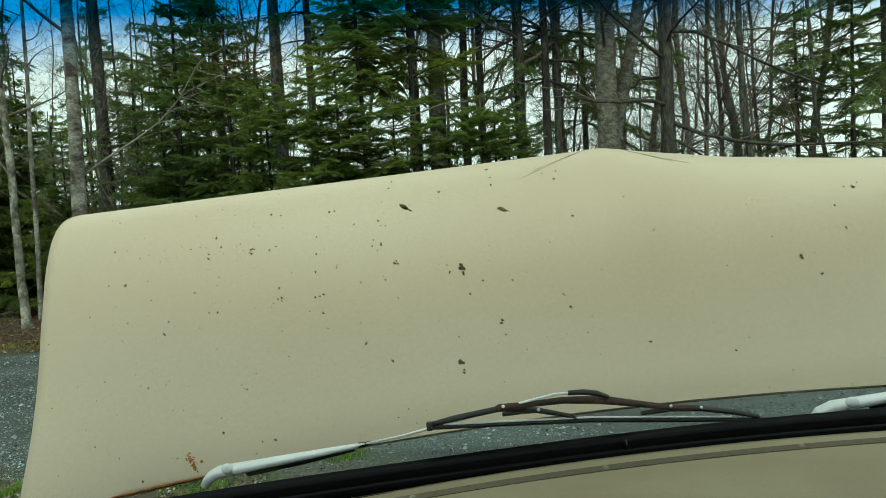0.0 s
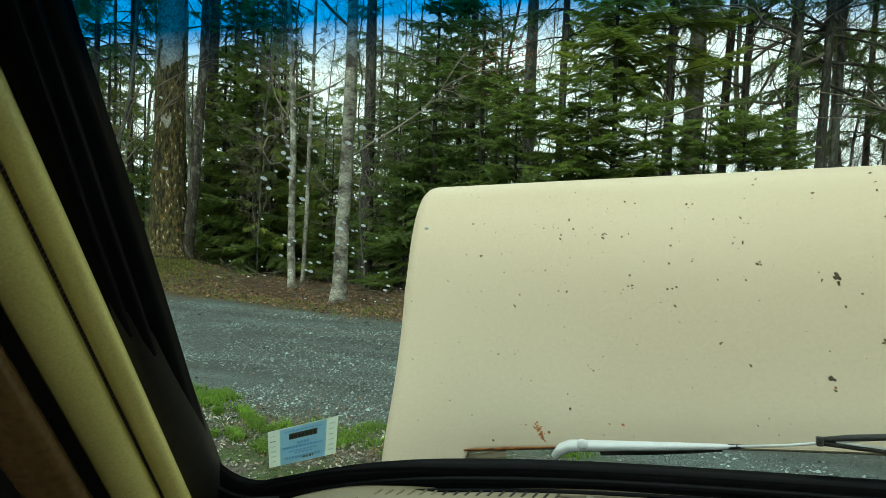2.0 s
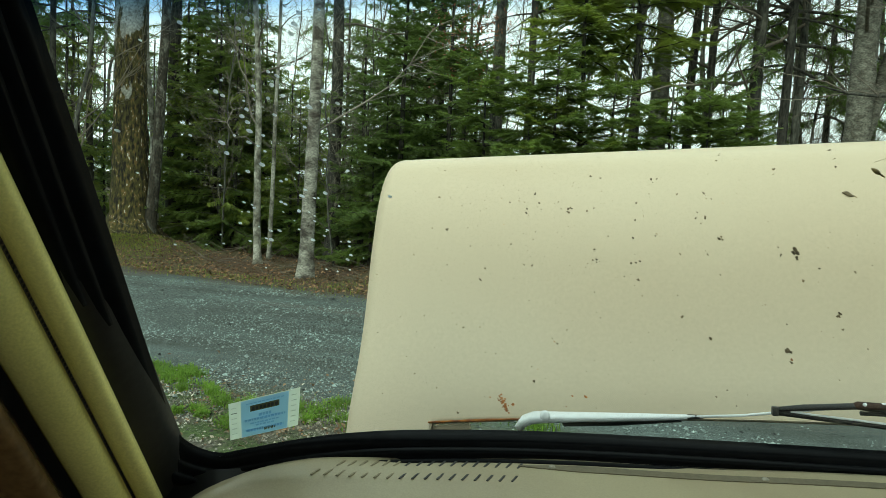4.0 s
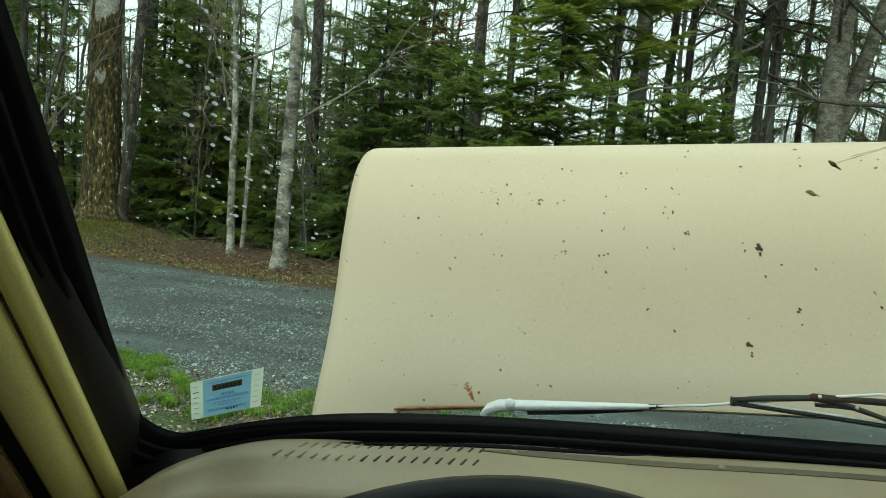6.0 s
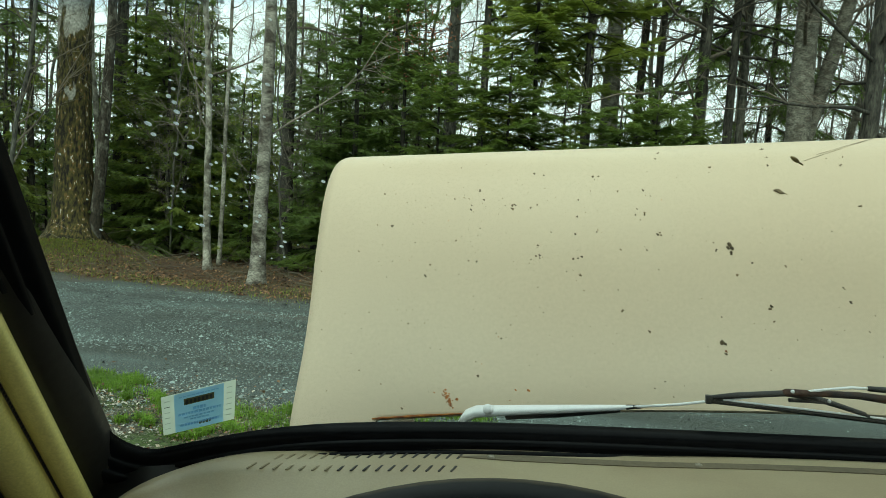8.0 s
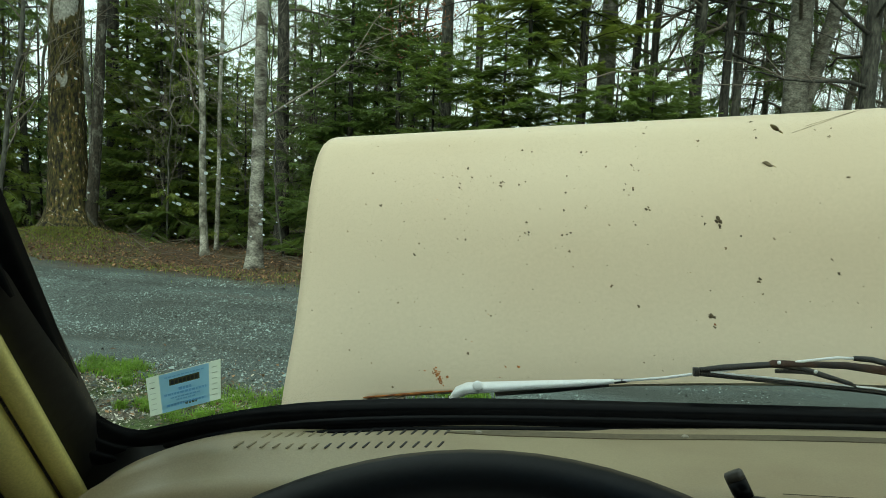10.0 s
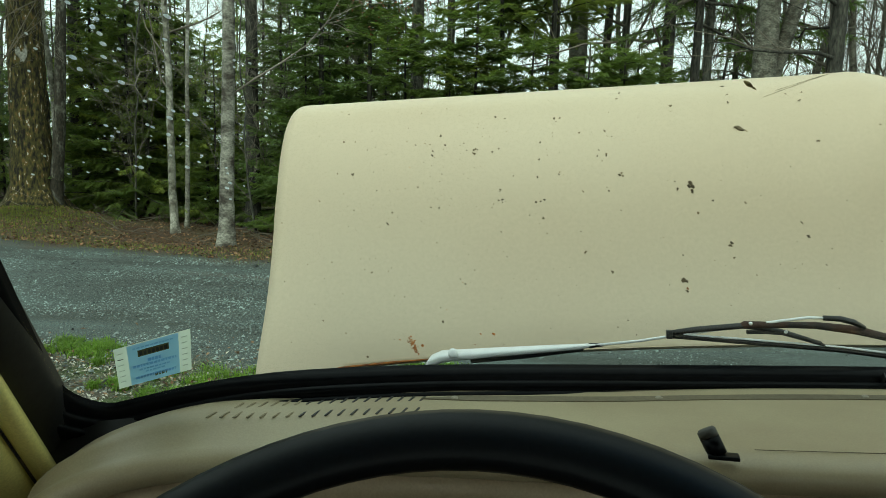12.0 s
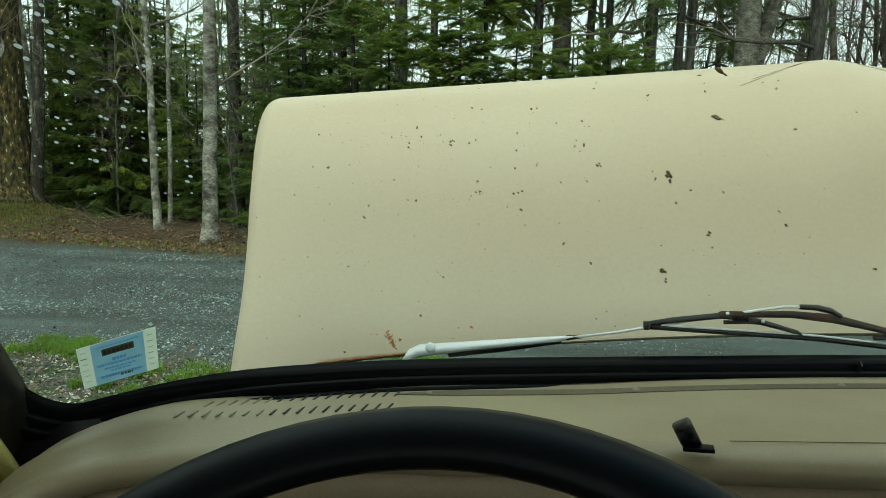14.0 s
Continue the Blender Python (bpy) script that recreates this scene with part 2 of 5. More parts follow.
def mossy_bark():
    """Pale flaking bark, overgrown by rust-brown moss up to above a man's height."""
    m = BARK_OLD
    n, l = m.node_tree.nodes, m.node_tree.links
    bsdf = n["Principled BSDF"]
    tc = n.new("ShaderNodeTexCoord")
    sep = n.new("ShaderNodeSeparateXYZ")
    l.new(tc.outputs["Object"], sep.inputs[0])
    flow = n.new("ShaderNodeMapping")
    flow.inputs["Scale"].default_value = (1, 1, 0.38)
    l.new(tc.outputs["Object"], flow.inputs["Vector"])
    warp = n.new("ShaderNodeTexNoise")
    warp.inputs["Scale"].default_value, warp.inputs["Detail"].default_value = 3.0, 10
    l.new(flow.outputs[0], warp.inputs["Vector"])
    lift = n.new("ShaderNodeMath")
    lift.operation = "MULTIPLY_ADD"
    lift.inputs[1].default_value = 11.0
    l.new(warp.outputs["Fac"], lift.inputs[0])
    l.new(sep.outputs["Z"], lift.inputs[2])
    edge = n.new("ShaderNodeMapRange")
    edge.inputs["From Min"].default_value, edge.inputs["From Max"].default_value = 9.95, 9.65
    l.new(lift.outputs[0], edge.inputs["Value"])
    spots = n.new("ShaderNodeTexNoise")
    spots.inputs["Scale"].default_value, spots.inputs["Detail"].default_value = 19.0, 10
    l.new(flow.outputs[0], spots.inputs["Vector"])
    moss = n.new("ShaderNodeValToRGB")
    moss.color_ramp.elements[0].position, moss.color_ramp.elements[1].position = 0.38, 0.66
    moss.color_ramp.elements[0].color, moss.color_ramp.elements[1].color = (0.008, 0.006, 0.003, 1), (0.15, 0.08, 0.028, 1)
    moss.color_ramp.elements.new(0.56).color = (0.07, 0.062, 0.015, 1)
    moss.color_ramp.elements.new(0.665).color = (0.40, 0.40, 0.34, 1)
    l.new(spots.outputs["Fac"], moss.inputs[0])
    mix = n.new("ShaderNodeMixRGB")
    l.new(edge.outputs[0], mix.inputs[0])
    l.new(bsdf.inputs["Base Color"].links[0].from_socket, mix.inputs[1])
    l.new(moss.outputs[0], mix.inputs[2])
    l.new(mix.outputs[0], bsdf.inputs["Base Color"])
    return m


BARK_MOSS = mossy_bark()

# ---- mesh helpers ----


class Soup:
    """Vertices and faces gathered for one mesh."""

    def __init__(self):
        self.v, self.f = [], []

    def add(self, verts, faces):
        o = len(self.v)
        self.v += [tuple(p) for p in verts]
        self.f += [tuple(i + o for i in f) for f in faces]

    def tube(self, pts, radii, sides=6, cap=True):
        """A tapered tube along a line of points."""
        o, count = len(self.v), len(pts)
        prev = None
        for i, p in enumerate(pts):
            d = (pts[min(i + 1, count - 1)] - pts[max(i - 1, 0)]).normalized()
            side = d.cross(Vector((0, 0, 1)) if abs(d.z) < 0.9 else Vector((1, 0, 0))).normalized() if prev is None else (prev - d * prev.dot(d)).normalized()
            prev = side
            up = d.cross(side)
            for k in range(sides):
                a = 2 * math.pi * k / sides
                self.v.append(tuple(p + (side * math.cos(a) + up * math.sin(a)) * radii[i]))
        for i in range(count - 1):
            for k in range(sides):
                a, b = o + i * sides + k, o + i * sides + (k + 1) % sides
                self.f.append((a, b, b + sides, a + sides))
        if cap:
            self.f.append(tuple(range(o + sides - 1, o - 1, -1)))
            self.f.append(tuple(range(o + (count - 1) * sides, o + count * sides)))

    def box(self, centre, size, turn=None):
        c, s = Vector(centre), Vector(size) / 2
        vs = [Vector((x * s.x, y * s.y, z * s.z)) for z in (-1, 1) for y in (-1, 1) for x in (-1, 1)]
        if turn is not None:
            vs = [turn @ p for p in vs]
        self.add([c + p for p in vs], [(0, 2, 3, 1), (4, 5, 7, 6), (0, 1, 5, 4), (2, 6, 7, 3), (0, 4, 6, 2), (1, 3, 7, 5)])

    def loft(self, rings, closed=True, cap=True):
        """Skins rows of points of equal length."""
        o, k = len(self.v), len(rings[0])
        for r in rings:
            self.v += [tuple(p) for p in r]
        for i in range(len(rings) - 1):
            for j in range(k if closed else k - 1):
                a, b = o + i * k + j, o + i * k + (j + 1) % k
                self.f.append((a, b, b + k, a + k))
        if closed and cap:
            self.f.append(tuple(range(o + k - 1, o - 1, -1)))
            self.f.append(tuple(range(o + (len(rings) - 1) * k, o + len(rings) * k)))

    def mesh(self, name, material, smooth=True):
        me = bpy.data.meshes.new(name)
        me.from_pydata(self.v, [], self.f)
        me.materials.append(material)
        if smooth:
            me.polygons.foreach_set("use_smooth", [True] * len(me.polygons))
        me.update()
        return me


def fix_normals(me):
    bm = bmesh.new()
    bm.from_mesh(me)
    bmesh.ops.recalc_face_normals(bm, faces=bm.faces)
    bm.to_mesh(me)
    bm.free()
    return me


def part(name, soup, material, parent=None, label="", smooth=True, fix=False, bevel=0.0):
    """One mesh object, under a thing or a part where one is given."""
    me = soup if isinstance(soup, bpy.types.Mesh) else soup.mesh(name, material, smooth)
    if fix:
        fix_normals(me)
    ob = new(name, me)
    ob.parent = parent
    if bevel:
        b = ob.modifiers.new("bevel", "BEVEL")
        b.width, b.segments, b.limit_method, b.angle_limit = bevel, 2, "ANGLE", radians(40)
    return tagged(ob, label)


def thing(name, label, category, group="", kind="", m=None):
    ob = new(name)
    ob.empty_display_size = 0.05
    if m is not None:
        ob.matrix_world = m
    return tagged(ob, label, category, group, kind)


# ---- ground ----
rng = random.Random(4)


def ground_height(x, y):
    """Level drive; the forest floor beyond it is a little uneven."""
    woods = min(1, max(0, (y + 0.16 * x - 7.6) / 2.5))
    h = woods * (0.12 * math.sin(x * 0.7 + 1) * math.sin(y * 0.5) + 0.10 * noise.noise((x * 0.4, y * 0.4, 0)))
    h += 0.02 * noise.noise((x * 1.2, y * 1.2, 3))
    h += 0.28 * math.exp(-((x + 10.6) ** 2 + (y - 11.4) ** 2) / 1.6)
    return h if abs(x) < 60 and abs(y) < 80 else 0.0


def axis(near, step, far):
    a, out = step, [0.0]
    while out[-1] < far:
        out.append(out[-1] + a)
        if out[-1] > near:
            a *= 1.35
    return [-v for v in out[:0:-1]] + out


g = Soup()
xs, ys = axis(18, 0.4, 2500), axis(20, 0.4, 2500)
for yy in ys:
    g.v += [(xx, yy, ground_height(xx, yy)) for xx in xs]
for j in range(len(ys) - 1):
    for i in range(len(xs) - 1):
        a = j * len(xs) + i
        g.f.append((a, a + 1, a + 1 + len(xs), a + len(xs)))
tagged(part("ground", g, ground_material()), "gravel drive with grassy verge and leaf-strewn forest floor", "ground", kind="structure")

# ---- the van ----
van = thing("van", "old tan van with its hood raised and rusty wipers", "van", m=VAN)


def screen(x, z):
    """A point on the raked, bowed windscreen."""
    return Vector((x, -0.07 - 0.37 * x * x - 1.02 * (z - 1.215), z))


def edge_x(z):
    return 0.779 - 0.308 * (z - 1.22)


# windscreen
s = Soup()
NX, NZ = 40, 12
for j in range(NZ + 1):
    z = 1.19 + j / NZ * 0.53
    s.v += [tuple(screen((2 * i / NX - 1) * (edge_x(z) + 0.008), z)) for i in range(NX + 1)]
for j in range(NZ):
    for i in range(NX):
        a = j * (NX + 1) + i
        s.f.append((a, a + 1, a + NX + 2, a + NX + 1))
glass = part("windscreen", s, GLASS, van, "clear windscreen with a blue shade band")
glass.visible_shadow = False


# rubber seal round the glass
def sill_z(x):
    a = abs(x)
    if a > 0.60:
        return max(1.203, 1.2235 - 0.97 * (a - 0.60) ** 2)
    return 1.208 + 0.0155 * math.exp(-((a - 0.60) / 0.25) ** 2)


def seal_path():
    pts = []
    for k in range(14):
        z = 1.72 - k * (0.485 / 13)
        pts.append((-edge_x(z), z))
    for k in range(1, 8):
        a = math.pi / 2 * k / 8
        pts.append((-edge_x(1.235) + 0.026 * (1 - math.cos(a)) - 0.003 * math.sin(a), 1.235 - (1.235 - sill_z(-0.75)) * math.sin(a)))
    for k in range(61):
        x = -0.7503 + 1.5006 * k / 60
        pts.append((x, sill_z(x)))
    left = pts[: 14 + 7]
    pts += [(-px, pz) for px, pz in reversed(left)]
    return pts


def sweep_on_screen(path, section, name, material, label="", closed=True):
    s = Soup()
    pts = [screen(*p) for p in path]
    rings = []
    for i, p in enumerate(pts):
        t = (pts[min(i + 1, len(pts) - 1)] - pts[max(i - 1, 0)]).normalized()
        e = 0.01
        du, dv = screen(path[i][0] + e, path[i][1]) - p, screen(path[i][0], path[i][1] + e) - p
        inward = dv.cross(du).normalized()
        if inward.y > 0:
            inward = -inward
        out = inward.cross(t).normalized()
        if i == 0:
            out = out if out.x < 0 else -out
        elif out.dot(ref) < 0:
            out = -out
        ref = out
        lean = min(1, max(0, (abs(path[i][0]) - 0.60) / 0.12))
        rings.append([p + out * (b * (1 - 0.45 * lean) + 0.75 * n * lean) + inward * n * (1 - 0.5 * lean) for b, n in section])
    s.loft(rings, closed)
    return part(name, s, material, van, label, fix=True)


SEAL = [(0.0, -0.004), (0.0, 0.006), (0.001, 0.009), (0.004, 0.0105), (0.0045, 0.0125), (0.0, 0.014), (-0.001, 0.018), (0.001, 0.0205), (0.005, 0.0215), (0.005, 0.0235), (0.001, 0.025), (0.0, 0.029), (0.003, 0.031), (0.014, 0.033), (0.027, 0.028), (0.029, -0.004)]
sweep_on_screen(seal_path(), SEAL, "windscreen_seal", RUBBER, "ribbed black rubber windscreen seal")
# the cut where the two ends of the seal meet
s = Soup()
s.box(screen(-0.075, 1.209) + Vector((0, -0.0075, -0.0085)), (0.0012, 0.006, 0.016), Matrix.Rotation(radians(45), 3, "X"))
part("seal_joint", s, DARK, van, "cut joint in the rubber seal", smooth=False)

# ---- raised hood ----
HOOD_PROFILE = [(0.022, 1.172), (0.042, 1.207), (0.078, 1.265), (0.107, 1.33), (0.128, 1.395), (0.144, 1.45), (0.157, 1.489), (0.171, 1.514), (0.191, 1.527), (0.22, 1.532), (0.27, 1.528), (0.34, 1.508), (0.40, 1.47)]


def spline(pts, t):
    """Catmull-Rom through the points, t from 0 to 1."""
    k = t * (len(pts) - 1)
    i = min(int(k), len(pts) - 2)
    f = k - i
    p = [pts[min(max(i + d, 0), len(pts) - 1)] for d in (-1, 0, 1, 2)]
    return tuple(0.5 * (2 * b + (c - a) * f + (2 * a - 5 * b + 4 * c - d) * f * f + (3 * b - a - 3 * c + d) * f**3) for a, b, c, d in zip(*p))


def hood_point(x, t):
    """The hood's outer skin. t: 0 at its rear edge, 1 at its front lip."""
    y, z = spline(HOOD_PROFILE, t)
    low = 1.214 - 0.085 * x * x if x > -0.672 else 1.135
    w = min(1, t / 0.3)
    z = z + (low - 1.172) * (1 - w) ** 1.5
    y = y + (low - 1.172) * 0.5 * (1 - w) ** 1.5
    crown = max(0, 1 - abs(x) / 0.775)
    rise = min(1, max(0, (t - 0.35) / 0.35))
    z += (0.019 * crown if x < 0 else 0.019 - 0.13 * x) * rise
    y += 0.02 * crown * rise
    # shallow dent with a crease below the middle of the front lip
    d = math.exp(-((x - 0.035) / 0.05) ** 2) * math.exp(-((t - 0.56) / 0.10) ** 2)
    y += 0.006 * d
    # faint raised ridge down the middle
    y -= 0.004 * math.exp(-((x - 0.02) / 0.03) ** 2) * rise
    # the skin right of the bent middle is folded back a little
    fold = (x - 0.015 - 0.45 * max(0, 0.66 - t)) / 0.02
    y += 0.005 * math.log1p(math.exp(min(fold, 9))) * min(1, max(0, (t - 0.40) / 0.2))
    # sharp crease running down from the bent middle
    y -= 0.006 * max(0, 1 - abs(x - 0.002 - 0.06 * max(0, 0.65 - t)) / 0.07) * min(1, max(0, (t - 0.30) / 0.14))
    half = 0.754 + 0.016 * min(1, t / 0.3) - 0.004 * min(1, max(0, (t - 0.4) / 0.2))
    # the outer corners draw in towards the front lip
    half -= 0.021 * min(1, max(0, (t - 0.40) / 0.34)) ** 2 * min(1, max(0, (abs(x) - 0.55) / 0.22))
    return Vector((x / 0.775 * half, y, z))


s = Soup()
HX, HT = 124, 44
cols = [-0.775 + 1.55 * i / HX for i in range(HX + 1)]
for j in range(HT + 1):
    s.v += [tuple(hood_point(x, j / HT)) for x in cols]
for j in range(HT):
    for i in range(HX):
        a = j * (HX + 1) + i
        s.f.append((a, a + 1, a + HX + 2, a + HX + 1))
hood = part("hood", s, PAINT, van, "raised tan hood, speckled with dirt and rust")
solid = hood.modifiers.new("sheet", "SOLIDIFY")
solid.thickness, solid.offset = 0.006, -1


def on_hood(x, z):
    """Place and normal on the hood's skin at this width and height."""
    lo, hi = 0.0, 0.78
    for _ in range(30):
        mid = (lo + hi) / 2
        lo, hi = (mid, hi) if hood_point(x, mid).z < z else (lo, mid)
    p = hood_point(x, lo)
    n = (hood_point(x + 0.004, lo) - p).cross(hood_point(x, lo + 0.004) - p).normalized()
    return p, n if n.y < 0 else -n


# ---- dashboard ----
def dash_front(x):
    return -0.088 - 0.37 * x * x


def dash_rear(x):
    return -0.289 - 0.85 * max(0, abs(x) - 0.45) ** 2


def dash_lift(x):
    """How far the dash rises towards the windscreen; more on the driver's side."""
    k = min(1, max(0, (-x - 0.30) / 0.28))
    return 0.004 + 0.0115 * k * k * (3 - 2 * k)


def dash_top(x, y):
    f, r, up = dash_front(x), dash_rear(x), dash_lift(x)
    stops = [(r + 0.022, 0), ((f + r) / 2, up * 0.6), (f - 0.03, up * 0.9), (f - 0.006, up), (f, up + 0.002)]
    return 1.188 + float(np.interp(y, [a for a, _ in stops], [b for _, b in stops]))


s = Soup()
rings, faces = [], []
# the ends of the dash round off smoothly towards the doors
ends = [0.65 + 0.125 * math.sin(math.pi / 2 * k / 14) for k in range(15)]
spans = [-a for a in reversed(ends)] + [-0.65 + 1.30 * k / 50 for k in range(1, 50)] + ends
for x in spans:
    end = max(0, (abs(x) - 0.65) / 0.125)
    drop = 0.055 * (1 - math.sqrt(max(0, 1 - min(1, end) ** 2)))
    f, r = dash_front(x), dash_rear(x)
    top = 1.188 - drop
    up = dash_lift(x)
    rings.append([Vector((x, f + 0.02, 1.15)), Vector((x, f + 0.012, top + up + 0.001)), Vector((x, f, top + up + 0.002)), Vector((x, f - 0.006, top + up)), Vector((x, f - 0.03, top + up * 0.9)), Vector((x, (f + r) / 2, top + up * 0.6)), Vector((x, r + 0.026, top)), Vector((x, r + 0.013, top - 0.0015)), Vector((x, r + 0.004, top - 0.006)), Vector((x, r, top - 0.013)), Vector((x, r + 0.003, top - 0.024)), Vector((x, r + 0.03, top - 0.026)), Vector((x, f + 0.02, 1.12))])
    faces.append([Vector((x, r + 0.012, top - 0.022)), Vector((x, r + 0.008, top - 0.04)), Vector((x, r + 0.02, top - 0.10)), Vector((x, r + 0.035, 1.0)), Vector((x, r + 0.04, 0.80)), Vector((x, r + 0.10, 0.80)), Vector((x, r + 0.10, top - 0.024))])
s.loft(rings)
dash = part("dashboard", s, DASH, van, "worn tan vinyl dashboard top with defroster slots", fix=True)

s = Soup()
s.loft(faces)
part("dash_face", s, FACE, dash, "brown lower face of the dashboard", fix=True)

# groove strip with screws along the foot of the windscreen
s = Soup()
rings = []
for i in range(41):
    x = -0.5 + 1.0 * i / 40
    w = 0.0075 * min(1, (0.5 - abs(x)) / 0.05 + 0.1)
    yc = dash_front(x) - 0.019
    rings.append([Vector((x, yc + w, 1.187)), Vector((x, yc + w, dash_top(x, yc + w) + 0.0009)), Vector((x, yc - w, dash_top(x, yc - w) + 0.0009)), Vector((x, yc - w, 1.187))])
s.loft(rings)
part("groove_strip", s, GROOVE, dash, "dark grooved strip held by screws", fix=True, smooth=False)
for x in (-0.472, -0.29, -0.105, 0.085, 0.28, 0.46):
    s = Soup()
    c = Vector((x, dash_front(x) - 0.019, dash_top(x, dash_front(x) - 0.019) - 0.0005))
    s.tube([c, c + Vector((0, -0.0003, 0.002)), c + Vector((0, -0.0004, 0.003))], [0.0034, 0.0032, 0.0018], 8)
    part("screw", s, CHROME, dash)
# defroster slots, two slanting rows; plates with slot shade in their colour
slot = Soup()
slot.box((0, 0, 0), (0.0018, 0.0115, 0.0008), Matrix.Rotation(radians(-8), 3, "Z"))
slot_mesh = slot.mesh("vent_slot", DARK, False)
pale_slot_mesh = slot.mesh("pale_vent_slot", PALE_SLOT, False)
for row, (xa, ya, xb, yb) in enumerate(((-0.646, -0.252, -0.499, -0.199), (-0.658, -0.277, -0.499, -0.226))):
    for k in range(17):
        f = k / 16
        # left-hand slots are paler, as less of the recess shade shows
        ob = part("vent_slot", pale_slot_mesh if k < 6 + row else slot_mesh, DARK, dash)
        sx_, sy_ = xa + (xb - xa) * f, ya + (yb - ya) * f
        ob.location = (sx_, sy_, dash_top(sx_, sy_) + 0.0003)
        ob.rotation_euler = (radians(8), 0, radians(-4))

# ---- steering wheel ----
WC, WA = Vector((-0.4180, -0.6262, 1.1562)), 0.56
wm = Matrix.Translation(WC) @ Matrix.Rotation(WA, 4, "X")


def ring(radius, tube_r, n=72, k=12, lump=0.0):
    s = Soup()
    rings = []
    for i in range(n + 1):
        a = 2 * math.pi * i / n
        rr = tube_r * (1 + lump * math.cos(a * 36))
        rings.append([wm @ Vector(((radius + rr * math.cos(b)) * math.cos(a), (radius + rr * math.cos(b)) * math.sin(a), rr * 0.62 * math.sin(b))) for b in (2 * math.pi * j / k for j in range(k))])
    s.loft(rings, True, False)
    return s


wheel = part("steering_wheel", ring(0.1832, 0.0165), WHEEL, van, "black steering wheel")
s = Soup()
s.tube([wm @ Vector((0, 0, -0.05)), wm @ Vector((0, 0, -0.02)), wm @ Vector((0, 0, -0.012))], [0.05, 0.06, 0.045], 24)
part("hub", s, WHEEL, wheel)
for a in (200, 340, 270):
    s = Soup()
    d = Vector((math.cos(radians(a)), math.sin(radians(a)), 0))
    s.tube([wm @ (d * 0.03 - Vector((0, 0, 0.03))), wm @ (d * 0.1 - Vector((0, 0, 0.02))), wm @ (d * 0.178)], [0.016, 0.014, 0.012], 8)
    part("spoke", s, WHEEL, wheel)
s = Soup()
s.tube([wm @ Vector((0, 0, -0.04)), Vector((-0.417, -0.33, 1.02))], [0.035, 0.04], 16)
part("steering_column", s, BROWN, van)

# ---- cabin shell: pillars, roof, doors, floor ----
PD, P0 = Vector((0.07, -0.26, 0.31)), Vector((-0.77, -0.30, 1.22))
PE = Vector((-0.349, -0.937, 0)).normalized()
PN = PD.cross(PE).normalized()
PN = PN if PN.x > 0 else -PN


def pillar_strip(name, section, material, parent, label="", flip=False, s0=-0.5, s1=1.62):
    s = Soup()
    rings = []
    for k in range(9):
        f = s0 + (s1 - s0) * k / 8
        r = [P0 + PD * f + PE * e + PN * n for e, n in section]
        if flip:
            r = [Vector((-p.x, p.y, p.z)) for p in r]
        rings.append(r)
    s.loft(rings)
    return part(name, s, material, parent, label, fix=True)


for flip in (False, True):
    pillar_strip("door_frame", [(-0.004, -0.05), (-0.004, -0.006), (0.012, 0.0), (0.034, 0.001), (0.05, -0.012), (0.19, -0.02), (0.19, -0.06)], DARK, van, "dark inner door frame", flip)
    trim = pillar_strip("pillar_trim", [(0.036, -0.01), (0.0365, 0.002), (0.0378, 0.0085), (0.0405, 0.0135), (0.0445, 0.0158), (0.049, 0.0150), (0.053, 0.0115), (0.056, 0.0060), (0.0575, -0.001), (0.061, -0.001), (0.0625, 0.0045), (0.0655, 0.0085), (0.0705, 0.0102), (0.0765, 0.0095), (0.0835, 0.0062), (0.0895, 0.0012), (0.095, -0.005), (0.096, -0.012), (0.04, -0.012)], TRIM, van, "tan vinyl pillar cover with a stitched seam", flip)
    pillar_strip("inner_rail", [(0.107, -0.016), (0.1075, -0.007), (0.1095, -0.0005), (0.113, 0.0035), (0.1175, 0.0048), (0.1225, 0.0038), (0.129, 0.0), (0.137, -0.006), (0.150, -0.013), (0.150, -0.018)], BROWN, van, "glossy brown door rail", flip)
# dark seam groove and its stitches
for flip in (False, True):
    pillar_strip("seam_groove", [(0.0578, -0.003), (0.0578, -0.0004), (0.0606, -0.0004), (0.0606, -0.003)], GROOVE, trim, "", flip)
# stitches of the pillar seam
st = Soup()
st.box((0, 0, 0), (0.0013, 0.0019, 0.0012))
st_mesh = st.mesh("stitch", DARK, False)
turn = Matrix((PE, PD.normalized(), PN)).transposed().to_4x4()
for k in range(140):
    ob = part("stitch", st_mesh, DARK, trim)
    ob.matrix_local = Matrix.Translation(P0 + PD * (-0.15 + k * 0.0093) + PE * 0.0592 + PN * 0.0002) @ turn

# unseen shell, added to keep light from behind off the dash
s = Soup()
s.box((0, -1.55, 1.80), (1.9, 2.2, 0.05))
part("roof", s, LINER, van, "unseen headliner, pale to bounce light into the cabin", bevel=0.01)
s = Soup()
s.box((0, -2.65, 0.92), (1.9, 0.05, 0.55))
part("unseen_bulkhead", s, LINER, van)
s = Soup()
s.box((0, -2.2, 0.62), (1.86, 4.1, 0.05))
part("cabin_floor", s, BROWN, van)
for sx in (-1, 1):
    s = Soup()
    s.box((sx * 0.93, -1.45, 0.92), (0.06, 2.3, 0.60))
    part("door_panel", s, BROWN, van, bevel=0.01)
    s = Soup()
    s.box((sx * 0.93, -1.62, 1.50), (0.06, 0.16, 0.6))
    part("side_post", s, LINER, van)
    s = Soup()
    s.box((sx * 0.93, -2.55, 1.50), (0.06, 0.16, 0.6))
    part("side_post", s, LINER, van)
